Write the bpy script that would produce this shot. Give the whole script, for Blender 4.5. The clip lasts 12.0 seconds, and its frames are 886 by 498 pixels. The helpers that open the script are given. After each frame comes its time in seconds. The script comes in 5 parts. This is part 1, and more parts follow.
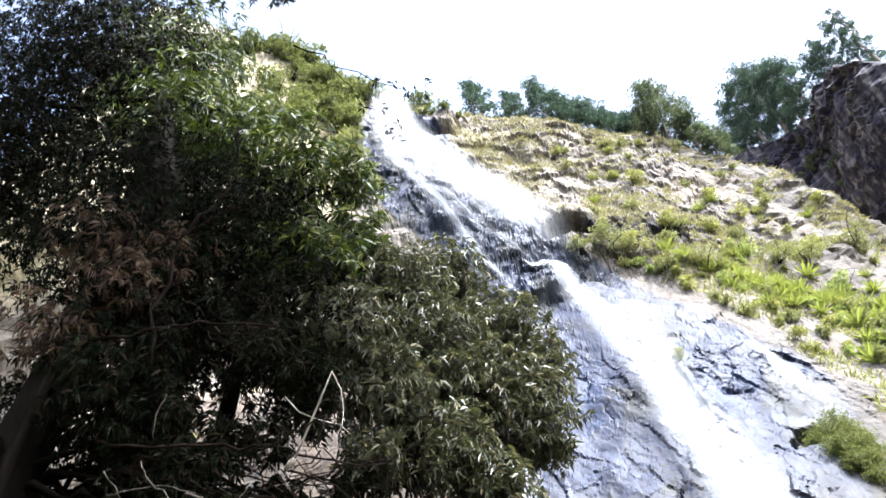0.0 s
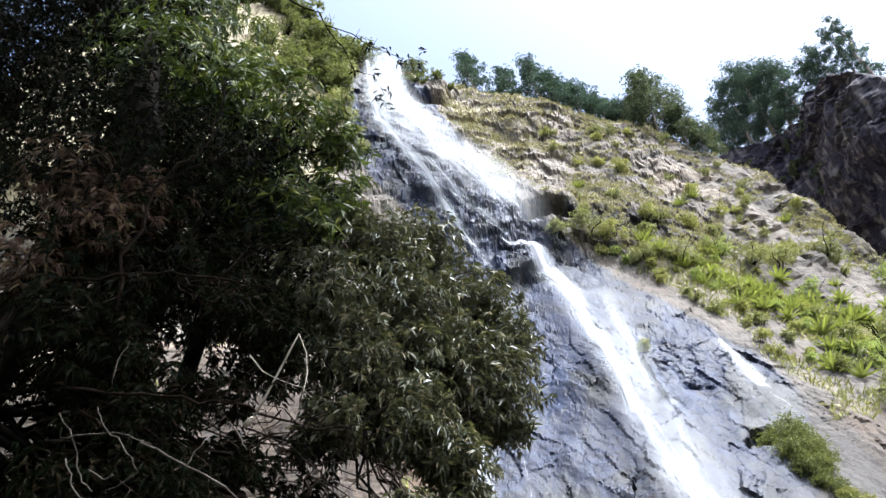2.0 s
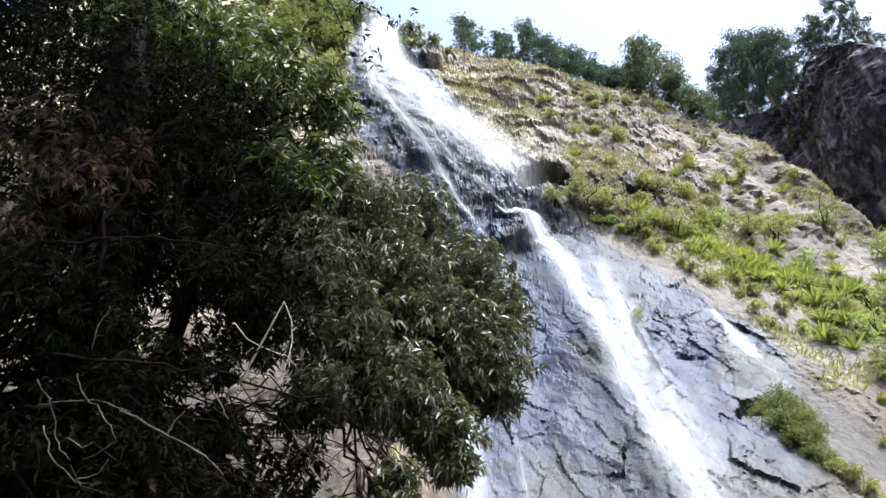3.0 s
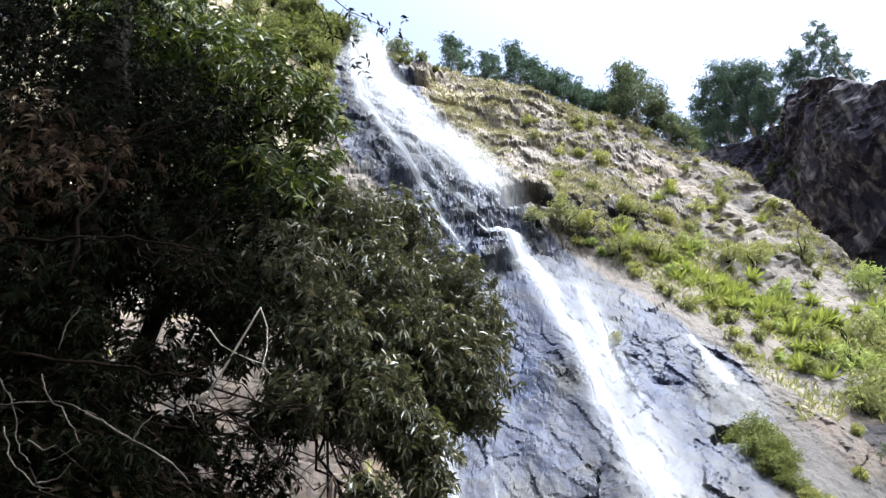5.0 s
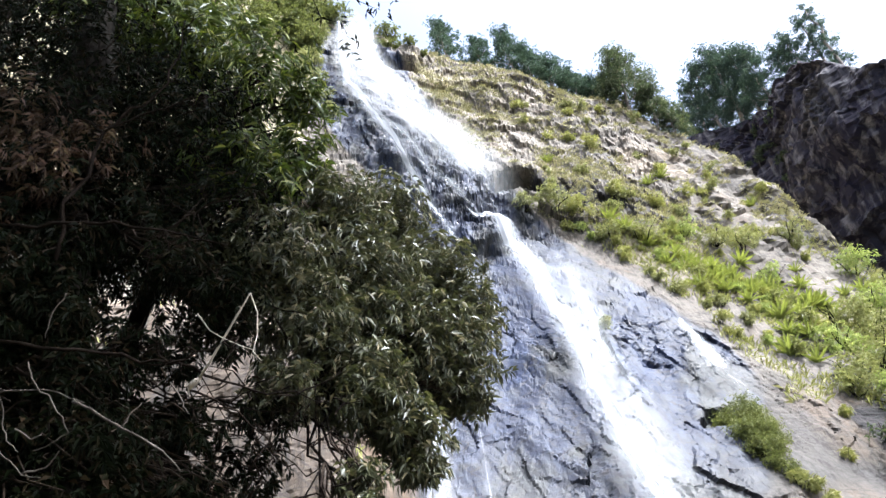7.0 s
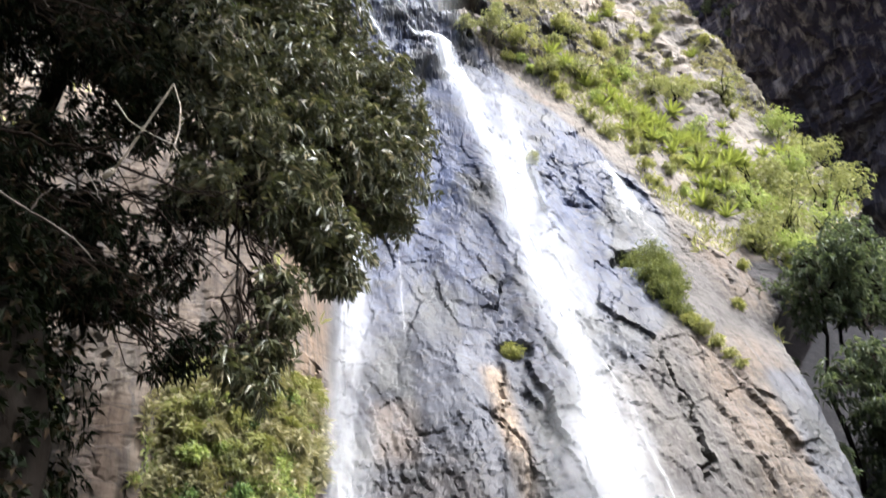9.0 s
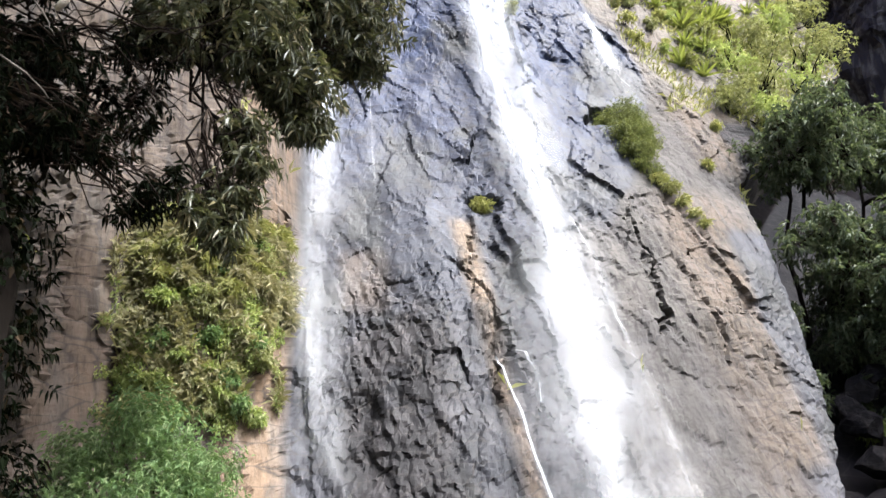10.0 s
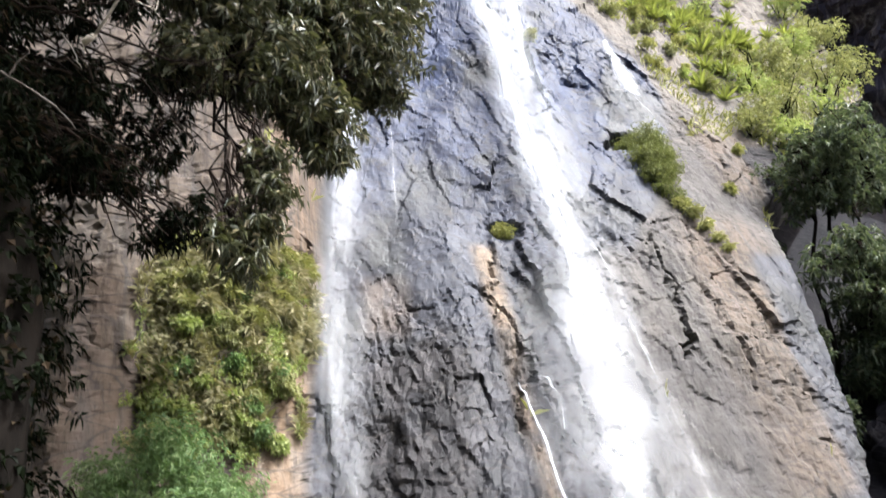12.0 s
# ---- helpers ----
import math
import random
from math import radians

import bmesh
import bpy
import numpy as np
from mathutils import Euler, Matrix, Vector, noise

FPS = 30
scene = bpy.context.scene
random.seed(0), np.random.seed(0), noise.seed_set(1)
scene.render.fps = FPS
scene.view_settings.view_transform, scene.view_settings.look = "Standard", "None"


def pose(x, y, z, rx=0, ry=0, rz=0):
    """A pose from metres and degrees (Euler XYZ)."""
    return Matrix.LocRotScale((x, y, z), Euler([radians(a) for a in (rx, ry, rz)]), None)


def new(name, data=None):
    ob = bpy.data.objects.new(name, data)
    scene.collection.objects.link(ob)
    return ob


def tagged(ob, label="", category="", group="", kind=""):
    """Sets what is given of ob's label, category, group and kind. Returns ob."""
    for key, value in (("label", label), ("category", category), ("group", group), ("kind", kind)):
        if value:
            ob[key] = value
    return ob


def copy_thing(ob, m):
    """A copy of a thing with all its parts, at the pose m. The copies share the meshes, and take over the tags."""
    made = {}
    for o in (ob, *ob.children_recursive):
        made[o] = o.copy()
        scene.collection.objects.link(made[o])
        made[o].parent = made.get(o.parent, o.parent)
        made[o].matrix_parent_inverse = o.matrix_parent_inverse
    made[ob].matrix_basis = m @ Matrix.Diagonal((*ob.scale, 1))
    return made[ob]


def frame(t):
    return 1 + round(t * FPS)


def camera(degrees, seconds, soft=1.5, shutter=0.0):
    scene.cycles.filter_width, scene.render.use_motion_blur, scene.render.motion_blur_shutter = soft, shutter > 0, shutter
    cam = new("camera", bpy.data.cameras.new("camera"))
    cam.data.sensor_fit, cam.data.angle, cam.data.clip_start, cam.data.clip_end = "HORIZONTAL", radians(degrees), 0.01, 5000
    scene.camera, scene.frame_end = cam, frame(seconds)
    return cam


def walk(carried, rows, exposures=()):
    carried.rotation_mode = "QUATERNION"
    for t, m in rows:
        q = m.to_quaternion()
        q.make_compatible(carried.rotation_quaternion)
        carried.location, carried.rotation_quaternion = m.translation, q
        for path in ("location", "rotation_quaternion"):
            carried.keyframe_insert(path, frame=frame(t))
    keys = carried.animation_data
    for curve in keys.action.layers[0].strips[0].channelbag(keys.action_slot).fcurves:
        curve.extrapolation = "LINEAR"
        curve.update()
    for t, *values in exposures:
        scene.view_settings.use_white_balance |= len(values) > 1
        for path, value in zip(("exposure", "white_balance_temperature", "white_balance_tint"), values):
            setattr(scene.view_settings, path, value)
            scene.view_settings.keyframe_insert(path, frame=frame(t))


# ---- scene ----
cam = camera(58.0, 12.0, soft=1.5, shutter=0.3)
# seconds, place, turn
PATH = [
    (0.0, -0.071, -0.427, 1.344, 134.19, 7.72, 11.25),
    (0.5, -0.034, -0.416, 1.457, 132.0, 5.98, 10.17),
    (1.0, -0.038, -0.436, 1.416, 133.28, 5.18, 7.97),
    (1.5, -0.057, -0.403, 1.448, 131.59, 4.79, 6.46),
    (2.0, -0.048, -0.410, 1.414, 131.57, 4.83, 6.44),
    (2.5, -0.013, -0.358, 1.448, 130.32, 5.0, 6.86),
    (3.0, 0.040, -0.213, 1.595, 129.11, 4.45, 5.73),
    (3.2, 0.042, -0.221, 1.555, 130.33, 4.68, 5.42),
    (5.0, -0.008, -0.004, 1.629, 130.28, 3.78, 3.3),
    (5.5, 0.000, 0.000, 1.600, 129.43, 4.32, 3.54),
    (6.0, -0.014, 0.023, 1.607, 127.91, 4.07, 2.56),
    (6.5, -0.040, 0.065, 1.638, 128.72, 4.25, 2.5),
    (6.7, -0.042, 0.079, 1.650, 129.61, 4.63, 3.08),
    (8.3, -0.147, 0.271, 1.835, 121.92, 2.67, -1.0),
    (8.5, -0.159, 0.315, 1.829, 120.46, 2.52, -2.09),
    (9.0, -0.135, 0.318, 1.762, 116.15, 2.42, -4.81),
    (9.5, -0.114, 0.377, 1.674, 109.14, 2.95, -7.3),
    (10.0, -0.099, 0.395, 1.755, 105.61, 1.59, -7.31),
    (10.5, -0.100, 0.429, 1.782, 104.01, 1.94, -7.05),
    (11.0, -0.120, 0.469, 1.812, 106.73, 2.92, -6.29),
    (11.5, -0.100, 0.409, 1.776, 111.24, 2.46, -3.77),
    (12.0, -0.057, 0.346, 1.711, 107.61, 1.6, -5.58),
]
EXPOSURES = [(0.0, 2.5, 5650, 6), (0.5, 2.12, 5650, 6), (1.2, 1.86, 5600, 5), (2.0, 1.82, 5600, 5), (3.0, 1.87, 5600, 5), (5.0, 1.9, 5600, 5), (6.5, 2.04, 5600, 5),
             (8.5, 2.12, 5900, 7), (9.0, 2.08, 5900, 7), (9.5, 1.98, 5900, 7), (12.0, 1.99, 5900, 7)]
walk(cam, [(r[0], pose(*r[1:])) for r in PATH], EXPOSURES)

# ---- world and sun
SUN = Vector((0.45, -0.28, 0.85)).normalized()
world = bpy.data.worlds.new("world")
scene.world = world
world.use_nodes = True
wn = world.node_tree
sky = wn.nodes.new("ShaderNodeTexSky")
sky.sky_type, sky.sun_disc = "NISHITA", False
sky.sun_elevation, sky.sun_rotation = math.asin(SUN.z), math.atan2(SUN.x, SUN.y)
sky.air_density, sky.dust_density, sky.ozone_density = 0.7, 9.0, 0.4
back = wn.nodes["Background"]
back.inputs[1].default_value = 0.15
wn.links.new(sky.outputs[0], back.inputs[0])
sun = new("sun", bpy.data.lights.new("sun", "SUN"))
sun.data.energy, sun.data.angle, sun.data.color = 2.6, radians(0.6), (1.0, 0.975, 0.94)
sun.matrix_world = Matrix.Translation((0, 0, 90)) @ SUN.to_track_quat("Z", "Y").to_matrix().to_4x4()


# ---- material helpers
class Nodes:
    """A node material under construction."""

    def __init__(self, name):
        self.material = bpy.data.materials.new(name)
        self.material.use_nodes = True
        self.tree = self.material.node_tree
        self.tree.nodes.clear()

    def add(self, kind, links=(), **values):
        node = self.tree.nodes.new("ShaderNode" + kind)
        for key, value in values.items():
            setattr(node, key, value)
        for socket, source in dict(links).items():
            if isinstance(source, bpy.types.NodeSocket):
                self.tree.links.new(source, node.inputs[socket])
            else:
                node.inputs[socket].default_value = source
        return node

    def noise(self, scale, detail=4.0, rough=0.55, at=None, distort=0.0):
        links = {"Scale": scale, "Detail": detail, "Roughness": rough, "Distortion": distort}
        if at:
            links["Vector"] = at
        return self.add("TexNoise", links).outputs["Fac"]

    def place(self, sx=1.0, sy=1.0, sz=1.0, rx=0.0, ry=0.0, rz=0.0):
        geo = self.add("NewGeometry").outputs["Position"]
        return self.add("Mapping", {"Vector": geo, "Scale": (sx, sy, sz),
                                    "Rotation": (radians(rx), radians(ry), radians(rz))}).outputs[0]

    def ramp(self, fac, *stops):
        node = self.add("ValToRGB", {"Fac": fac})
        marks = node.color_ramp.elements
        while len(marks) < len(stops):
            marks.new(0.5)
        for mark, (at, colour) in zip(marks, stops):
            mark.position, mark.color = at, (*colour, 1) if len(colour) == 3 else colour
        return node.outputs["Color"]

    def span(self, fac, a, b, low=0.0, high=1.0):
        return self.add("MapRange", {"Value": fac, "From Min": a, "From Max": b, "To Min": low, "To Max": high}).outputs[0]

    def math(self, operation, a, b=0.0):
        return self.add("Math", {0: a, 1: b}, operation=operation).outputs[0]

    def mix(self, fac, a, b, blend="MIX"):
        node = self.add("Mix", data_type="RGBA", blend_type=blend)
        for socket, source in ((0, fac), (6, a), (7, b)):
            if isinstance(source, bpy.types.NodeSocket):
                self.tree.links.new(source, node.inputs[socket])
            else:
                node.inputs[socket].default_value = (*source, 1) if isinstance(source, tuple) else source
        return node.outputs[2]

    def warp(self, vector, amount):
        shift = self.add("TexNoise", {"Vector": vector, "Scale": 1.3, "Detail": 3.0}).outputs["Color"]
        return self.add("VectorMath", {0: vector, 1: self.add("VectorMath", {0: shift, 3: amount}, operation="SCALE").outputs[0]}, operation="ADD").outputs[0]

    def bump(self, height, distance, strength=1.0, under=None):
        links = {"Height": height, "Distance": distance, "Strength": strength}
        if under:
            links["Normal"] = under
        return self.add("Bump", links).outputs[0]

    def finish(self, shader):
        self.add("OutputMaterial", {"Surface": shader})
        return self.material


def rock_material(name, kind):
    """Rock: zones (r wet, g earth and grass, b tan) are read from the mesh."""
    n = Nodes(name)
    fine = n.noise(2.6, 9, 0.68)
    broad = n.noise(0.33, 5, 0.6)
    streak = n.noise(1.0, 3, 0.5, n.place(1.5, 1.0, 0.2, 0, -6, 0), 0.6)
    bed = n.noise(1.0, 3, 0.5, n.place(0.6, 0.5, 2.2, 0, 20, 0), 0.8)

    def cracks(sx, sy, sz, lean, width):
        cells = n.add("TexVoronoi", {"Vector": n.warp(n.place(sx, sy, sz, 0, lean, 0), 0.25), "Scale": 1.0}, feature="DISTANCE_TO_EDGE").outputs["Distance"]
        return n.span(cells, 0.0, width)

    split = cracks(0.75, 0.3, 0.28, -20, 0.02)
    nick = cracks(2.1, 0.7, 0.9, -18, 0.035)
    joint = cracks(0.7, 0.5, 2.3, 12, 0.035)
    sparse = n.noise(0.5, 3, 0.5)
    gleam = 0.08 if kind in ("boulder", "shade") else 0.22
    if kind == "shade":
        # the wall's shade is mixed in as dark purple, sunlit streaks as pale grey
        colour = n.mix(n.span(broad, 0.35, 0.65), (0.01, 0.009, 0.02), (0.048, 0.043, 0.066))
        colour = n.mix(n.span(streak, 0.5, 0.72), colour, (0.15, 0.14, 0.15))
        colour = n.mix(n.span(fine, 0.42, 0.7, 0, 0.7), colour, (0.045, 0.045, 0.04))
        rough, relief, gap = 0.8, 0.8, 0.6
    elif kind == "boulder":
        # gully shade is put into this near-black stone colour
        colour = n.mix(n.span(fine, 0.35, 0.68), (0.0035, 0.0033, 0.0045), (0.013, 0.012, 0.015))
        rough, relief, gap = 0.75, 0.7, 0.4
    elif kind == "ground":
        colour = n.mix(n.span(fine, 0.35, 0.68), (0.025, 0.022, 0.018), (0.085, 0.075, 0.06))
        rough, relief, gap = 0.9, 0.8, 0.0
    elif kind == "hill":
        colour = n.mix(n.span(fine, 0.35, 0.65), (0.03, 0.04, 0.018), (0.09, 0.1, 0.04))
        rough, relief, gap = 0.9, 0.8, 0.2
    else:
        zone = n.add("VertexColor", layer_name="zone")
        parts = n.add("SeparateColor", {"Color": zone.outputs["Color"]})
        wet, earth, tan = parts.outputs[0], parts.outputs[1], parts.outputs[2]
        dry = n.mix(n.span(broad, 0.35, 0.68), (0.15, 0.132, 0.115), (0.26, 0.225, 0.18))
        dry = n.mix(n.span(fine, 0.42, 0.74, 0, 0.8), dry, (0.31, 0.275, 0.225))
        dry = n.mix(n.span(n.noise(0.17, 6, 0.62), 0.44, 0.6, 0, 0.75), dry, (0.24, 0.21, 0.182))
        dry = n.mix(n.span(bed, 0.54, 0.66, 0, 0.75), dry, (0.075, 0.068, 0.064))
        dry = n.mix(n.span(n.noise(0.55, 5, 0.6, n.place(0.8, 0.8, 1.8, 0, 12, 0)), 0.55, 0.68, 0, 0.6), dry, (0.15, 0.11, 0.085))
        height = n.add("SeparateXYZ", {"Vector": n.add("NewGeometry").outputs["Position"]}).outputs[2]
        # upper face catches less sun: colour evens it out, darker grey below 24 m
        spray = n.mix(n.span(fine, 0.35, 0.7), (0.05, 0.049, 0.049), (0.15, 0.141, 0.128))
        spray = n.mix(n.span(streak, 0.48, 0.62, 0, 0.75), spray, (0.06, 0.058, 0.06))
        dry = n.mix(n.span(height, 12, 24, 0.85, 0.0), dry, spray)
        ochre = n.mix(n.span(fine, 0.3, 0.75), (0.34, 0.215, 0.12), (0.18, 0.125, 0.08))
        ochre = n.mix(n.span(streak, 0.5, 0.7, 0, 0.8), ochre, (0.32, 0.26, 0.2))
        ochre = n.mix(n.span(n.noise(1.0, 5, 0.6, n.place(2.2, 1.5, 0.3), 0.5), 0.5, 0.64, 0, 0.8), ochre, (0.09, 0.072, 0.058))
        ochre = n.mix(n.span(n.noise(3.5, 6, 0.7), 0.5, 0.66, 0, 0.6), ochre, (0.1, 0.085, 0.06))
        sandstone = n.mix(n.span(bed, 0.42, 0.58), (0.52, 0.42, 0.31), (0.36, 0.29, 0.22))
        sandstone = n.mix(n.span(fine, 0.5, 0.7, 0, 0.7), sandstone, (0.58, 0.5, 0.4))
        ochre = n.mix(n.span(height, 28, 34), ochre, sandstone)
        dry = n.mix(n.math("MULTIPLY", tan, n.span(broad, 0.3, 0.52)), dry, ochre)
        # wet rock; higher up, the blue of reflected sky is put into its colour
        damp_and_sky = n.mix(n.span(height, 8, 17), n.mix(n.span(streak, 0.35, 0.66), (0.026, 0.027, 0.034), (0.07, 0.072, 0.084)),
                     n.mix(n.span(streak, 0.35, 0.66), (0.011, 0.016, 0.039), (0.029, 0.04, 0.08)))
        damp_and_sky = n.mix(n.span(n.noise(0.3, 6, 0.65, n.place(1.3, 1.0, 0.7, 0, -24, 0)), 0.5, 0.6, 0, 0.85), damp_and_sky, (0.05, 0.051, 0.05))
        damp_and_sky = n.mix(n.span(n.noise(1.0, 6, 0.65, n.place(0.5, 0.4, 0.16, 0, -18, 0), 0.3), 0.52, 0.66, 0, 0.7), damp_and_sky, (0.028, 0.031, 0.042))
        damp_and_sky = n.mix(n.span(fine, 0.55, 0.7, 0, 0.5), damp_and_sky, (0.03, 0.031, 0.036))
        colour = n.mix(n.span(n.math("ADD", wet, n.span(n.noise(0.8, 7, 0.65), 0.3, 0.7, -0.3, 0.5)), 0.2, 0.7), dry, damp_and_sky)
        soil = n.ramp(n.noise(1.6, 8, 0.7), (0.25, (0.24, 0.2, 0.15)), (0.5, (0.36, 0.315, 0.205)), (0.75, (0.46, 0.41, 0.27)))
        covered = n.span(n.math("ADD", earth, n.span(n.noise(0.8, 8, 0.72), 0.3, 0.7, -0.5, 0.5)), 0.35, 0.65)
        colour = n.mix(n.math("MULTIPLY", covered, n.span(earth, 0.02, 0.15)), colour, soil)
        # black rock, and the shade painted through the same mask
        basalt_and_shade = n.mix(n.span(streak, 0.42, 0.7), (0.011, 0.0102, 0.0112), (0.042, 0.0385, 0.04))
        colour = n.mix(n.span(n.math("ADD", zone.outputs["Alpha"], n.span(fine, 0.3, 0.7, -0.3, 0.3)), 1.0, 0.25), colour, basalt_and_shade)
        grain = n.noise(1.0, 7, 0.72, n.place(5.5, 4.0, 0.8, 0, -24, 0), 0.4)
        colour = n.mix(n.span(grain, 0.5, 0.34, 0, 0.75), colour, (0.3, 0.3, 0.32), "MULTIPLY")
        colour = n.mix(n.span(grain, 0.56, 0.7, 0, 0.8), colour, (0.28, 0.28, 0.28), "DODGE")
        rough = n.span(wet, 0.2, 0.8, 0.88, 0.6)
        rough = n.math("ADD", rough, n.span(zone.outputs["Alpha"], 0.7, 0.25, 0.0, 0.06))
        gleam = 0.2
        relief, gap = n.math("ADD", n.span(wet, 0.2, 0.8, 1.0, 0.35), n.span(zone.outputs["Alpha"], 0.8, 0.3, 0.0, 0.4)), 0.75
    colour = n.mix(n.math("MULTIPLY", n.span(split, 0.0, 1.0, 0.6, 0.0), n.span(sparse, 0.48, 0.56)), colour, (0.03, 0.028, 0.028))
    colour = n.mix(n.math("MULTIPLY", n.span(nick, 0.0, 1.0, 0.8, 0.0), n.span(n.noise(1.3, 3, 0.5), 0.43, 0.55)), colour, (0.03, 0.028, 0.028))
    colour = n.mix(n.math("MULTIPLY", n.span(joint, 0.0, 1.0, gap, 0.0), n.span(sparse, 0.56, 0.45)), colour, (0.04, 0.036, 0.034))
    nor = n.bump(n.noise(1.0, 4, 0.5, n.place(1.1, 0.8, 0.35, 0, -24, 0), 0.5), 0.2, n.math("MULTIPLY", relief, 0.4))
    nor = n.bump(bed, 0.08, n.math("MULTIPLY", relief, 0.4), nor)
    nor = n.add("Bump", {"Height": fine, "Distance": 0.2, "Strength": relief, "Normal": nor}).outputs[0]
    nor = n.add("Bump", {"Height": n.noise(1.0, 7, 0.7, n.place(4.5, 3.0, 1.0, 0, -20, 0), 0.4), "Distance": 0.06, "Strength": n.math("MULTIPLY", relief, 0.5), "Normal": nor}).outputs[0]
    nor = n.add("Bump", {"Height": n.noise(14, 6, 0.7), "Distance": 0.025, "Strength": relief, "Normal": nor}).outputs[0]
    return n.finish(n.add("BsdfPrincipled", {"Base Color": colour, "Normal": nor, "Specular IOR Level": gleam, "Roughness": rough}).outputs[0])


def leaf_material(name, dark, light, pale=None, gloss=0.42, glow=0.35, shine=0.22):
    n = Nodes(name)
    chance = n.add("NewGeometry").outputs["Random Per Island"]
    stops = [(0.0, dark), (0.75, light)] + ([(0.97, pale)] if pale else [])
    colour = n.ramp(chance, *stops)
    colour = n.mix(n.span(n.noise(0.9, 3), 0.35, 0.7, 0, 0.55), colour, tuple(c * 0.55 for c in dark))
    plain = n.add("BsdfPrincipled", {"Base Color": colour, "Roughness": gloss, "Specular IOR Level": shine}).outputs[0]
    clear = n.add("BsdfTranslucent", {"Color": n.mix(0.6, colour, (light[0] * 1.5, light[1] * 1.5, light[2] * 0.7))}).outputs[0]
    return n.finish(n.add("MixShader", {0: glow, 1: plain, 2: clear}).outputs[0])


def bark_material(name, dark, light):
    n = Nodes(name)
    grain = n.noise(5.0, 8, 0.7, n.place(1, 1, 0.35))
    colour = n.mix(n.span(grain, 0.35, 0.7), dark, light)
    nor = n.bump(grain, 0.05, 0.9)
    return n.finish(n.add("BsdfPrincipled", {"Base Color": colour, "Roughness": 0.95, "Specular IOR Level": 0.02, "Normal": nor}).outputs[0])


def water_material(name, cover, streaks, soft_edge, contrast=0.55, body=(0.78, 0.8, 0.83), taper=1.7):
    """White falling water: threads and gaps along the flow, thin at its edges."""
    n = Nodes(name)
    uv = n.add("UVMap").outputs[0]
    sep = n.add("SeparateXYZ", {"Vector": uv})
    u, v = sep.outputs[0], sep.outputs[1]
    flow = n.add("CombineXYZ", {0: n.math("MULTIPLY", u, streaks), 1: n.math("MULTIPLY", v, 0.28), 2: 0.0}).outputs[0]
    threads = n.noise(1.0, 7, 0.66, flow, 0.5)
    lumps = n.noise(0.55, 4, 0.6)
    edge = n.math("POWER", n.math("MULTIPLY", n.span(u, 0.0, soft_edge), n.span(u, 1.0, 1.0 - soft_edge)), taper)
    amount = n.math("ADD", n.span(threads, 0.3, 0.72, -contrast, contrast), n.span(lumps, 0.3, 0.7, -0.18, 0.18))
    amount = n.math("ADD", amount, cover)
    ends = n.add("UVMap", uv_map="ends").outputs[0]
    fade = n.add("SeparateXYZ", {"Vector": ends}).outputs[0]
    alpha = n.math("MULTIPLY", n.math("MULTIPLY", n.add("Clamp", {0: amount}).outputs[0], edge), fade)
    nor = n.bump(threads, 0.08, 0.35)
    foam = n.add("BsdfDiffuse", {"Color": (*body, 1), "Normal": nor}).outputs[0]
    through_it = n.add("BsdfTranslucent", {"Color": (*body, 1)}).outputs[0]
    white = n.add("MixShader", {0: 0.35, 1: foam, 2: through_it}).outputs[0]
    clear = n.add("BsdfTransparent").outputs[0]
    return n.finish(n.add("MixShader", {0: alpha, 1: clear, 2: white}).outputs[0])


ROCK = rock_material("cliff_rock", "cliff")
SHADE_ROCK = rock_material("gully_rock_shade_toned", "shade")
BOULDER_SHADE_TONE = rock_material("boulder_rock_shade_toned", "boulder")
STONY = rock_material("stony_ground", "ground")
HILL = rock_material("hillside_earth", "hill")
# BARK and LIMB hold the crown's shade as a near-black colour
BARK = bark_material("shade_toned_bark", (0.004, 0.0035, 0.003), (0.012, 0.01, 0.0085))
VINE_BARK = bark_material("vine_bark", (0.035, 0.03, 0.026), (0.11, 0.097, 0.086))
LIMB = bark_material("shade_toned_limb_bark", (0.006, 0.0045, 0.0038), (0.022, 0.017, 0.014))
TWIG = bark_material("twig_bark", (0.014, 0.011, 0.01), (0.05, 0.038, 0.03))
PALE_BARK = bark_material("pale_bark", (0.22, 0.19, 0.15), (0.5, 0.46, 0.4))
PINE_BARK = bark_material("grey_bark", (0.12, 0.1, 0.09), (0.3, 0.27, 0.24))
LEAF_MANGO = leaf_material("broad_leaf", (0.02, 0.025, 0.013), (0.078, 0.082, 0.042), (0.22, 0.19, 0.11), 0.42, 0.25, 0.35)
# deep shade under the left trees is put into this near-black leaf colour
LEAF_SHADE_TONE = leaf_material("shade_toned_leaf", (0.002, 0.0034, 0.0016), (0.007, 0.0105, 0.004), (0.03, 0.02, 0.012), 0.55, 0.12, 0.04)
LEAF_BROWN = leaf_material("withered_leaf", (0.03, 0.018, 0.012), (0.085, 0.048, 0.032), (0.13, 0.1, 0.05), 0.55, 0.25)
LEAF_LIGHT = leaf_material("light_leaf", (0.016, 0.028, 0.008), (0.066, 0.092, 0.018), (0.22, 0.24, 0.04), 0.42, 0.35)
# the bluish haze over the far pines is put into their needle colour
LEAF_PINE_HAZE = leaf_material("hazy_pine_needle", (0.03, 0.055, 0.048), (0.075, 0.115, 0.095), None, 0.6, 0.25)
LEAF_BUSH = leaf_material("bush_leaf", (0.115, 0.125, 0.056), (0.26, 0.27, 0.13), (0.4, 0.39, 0.23), 0.5)
LEAF_FERN = leaf_material("fern_leaf", (0.07, 0.125, 0.05), (0.16, 0.235, 0.1), (0.26, 0.32, 0.16), 0.5)
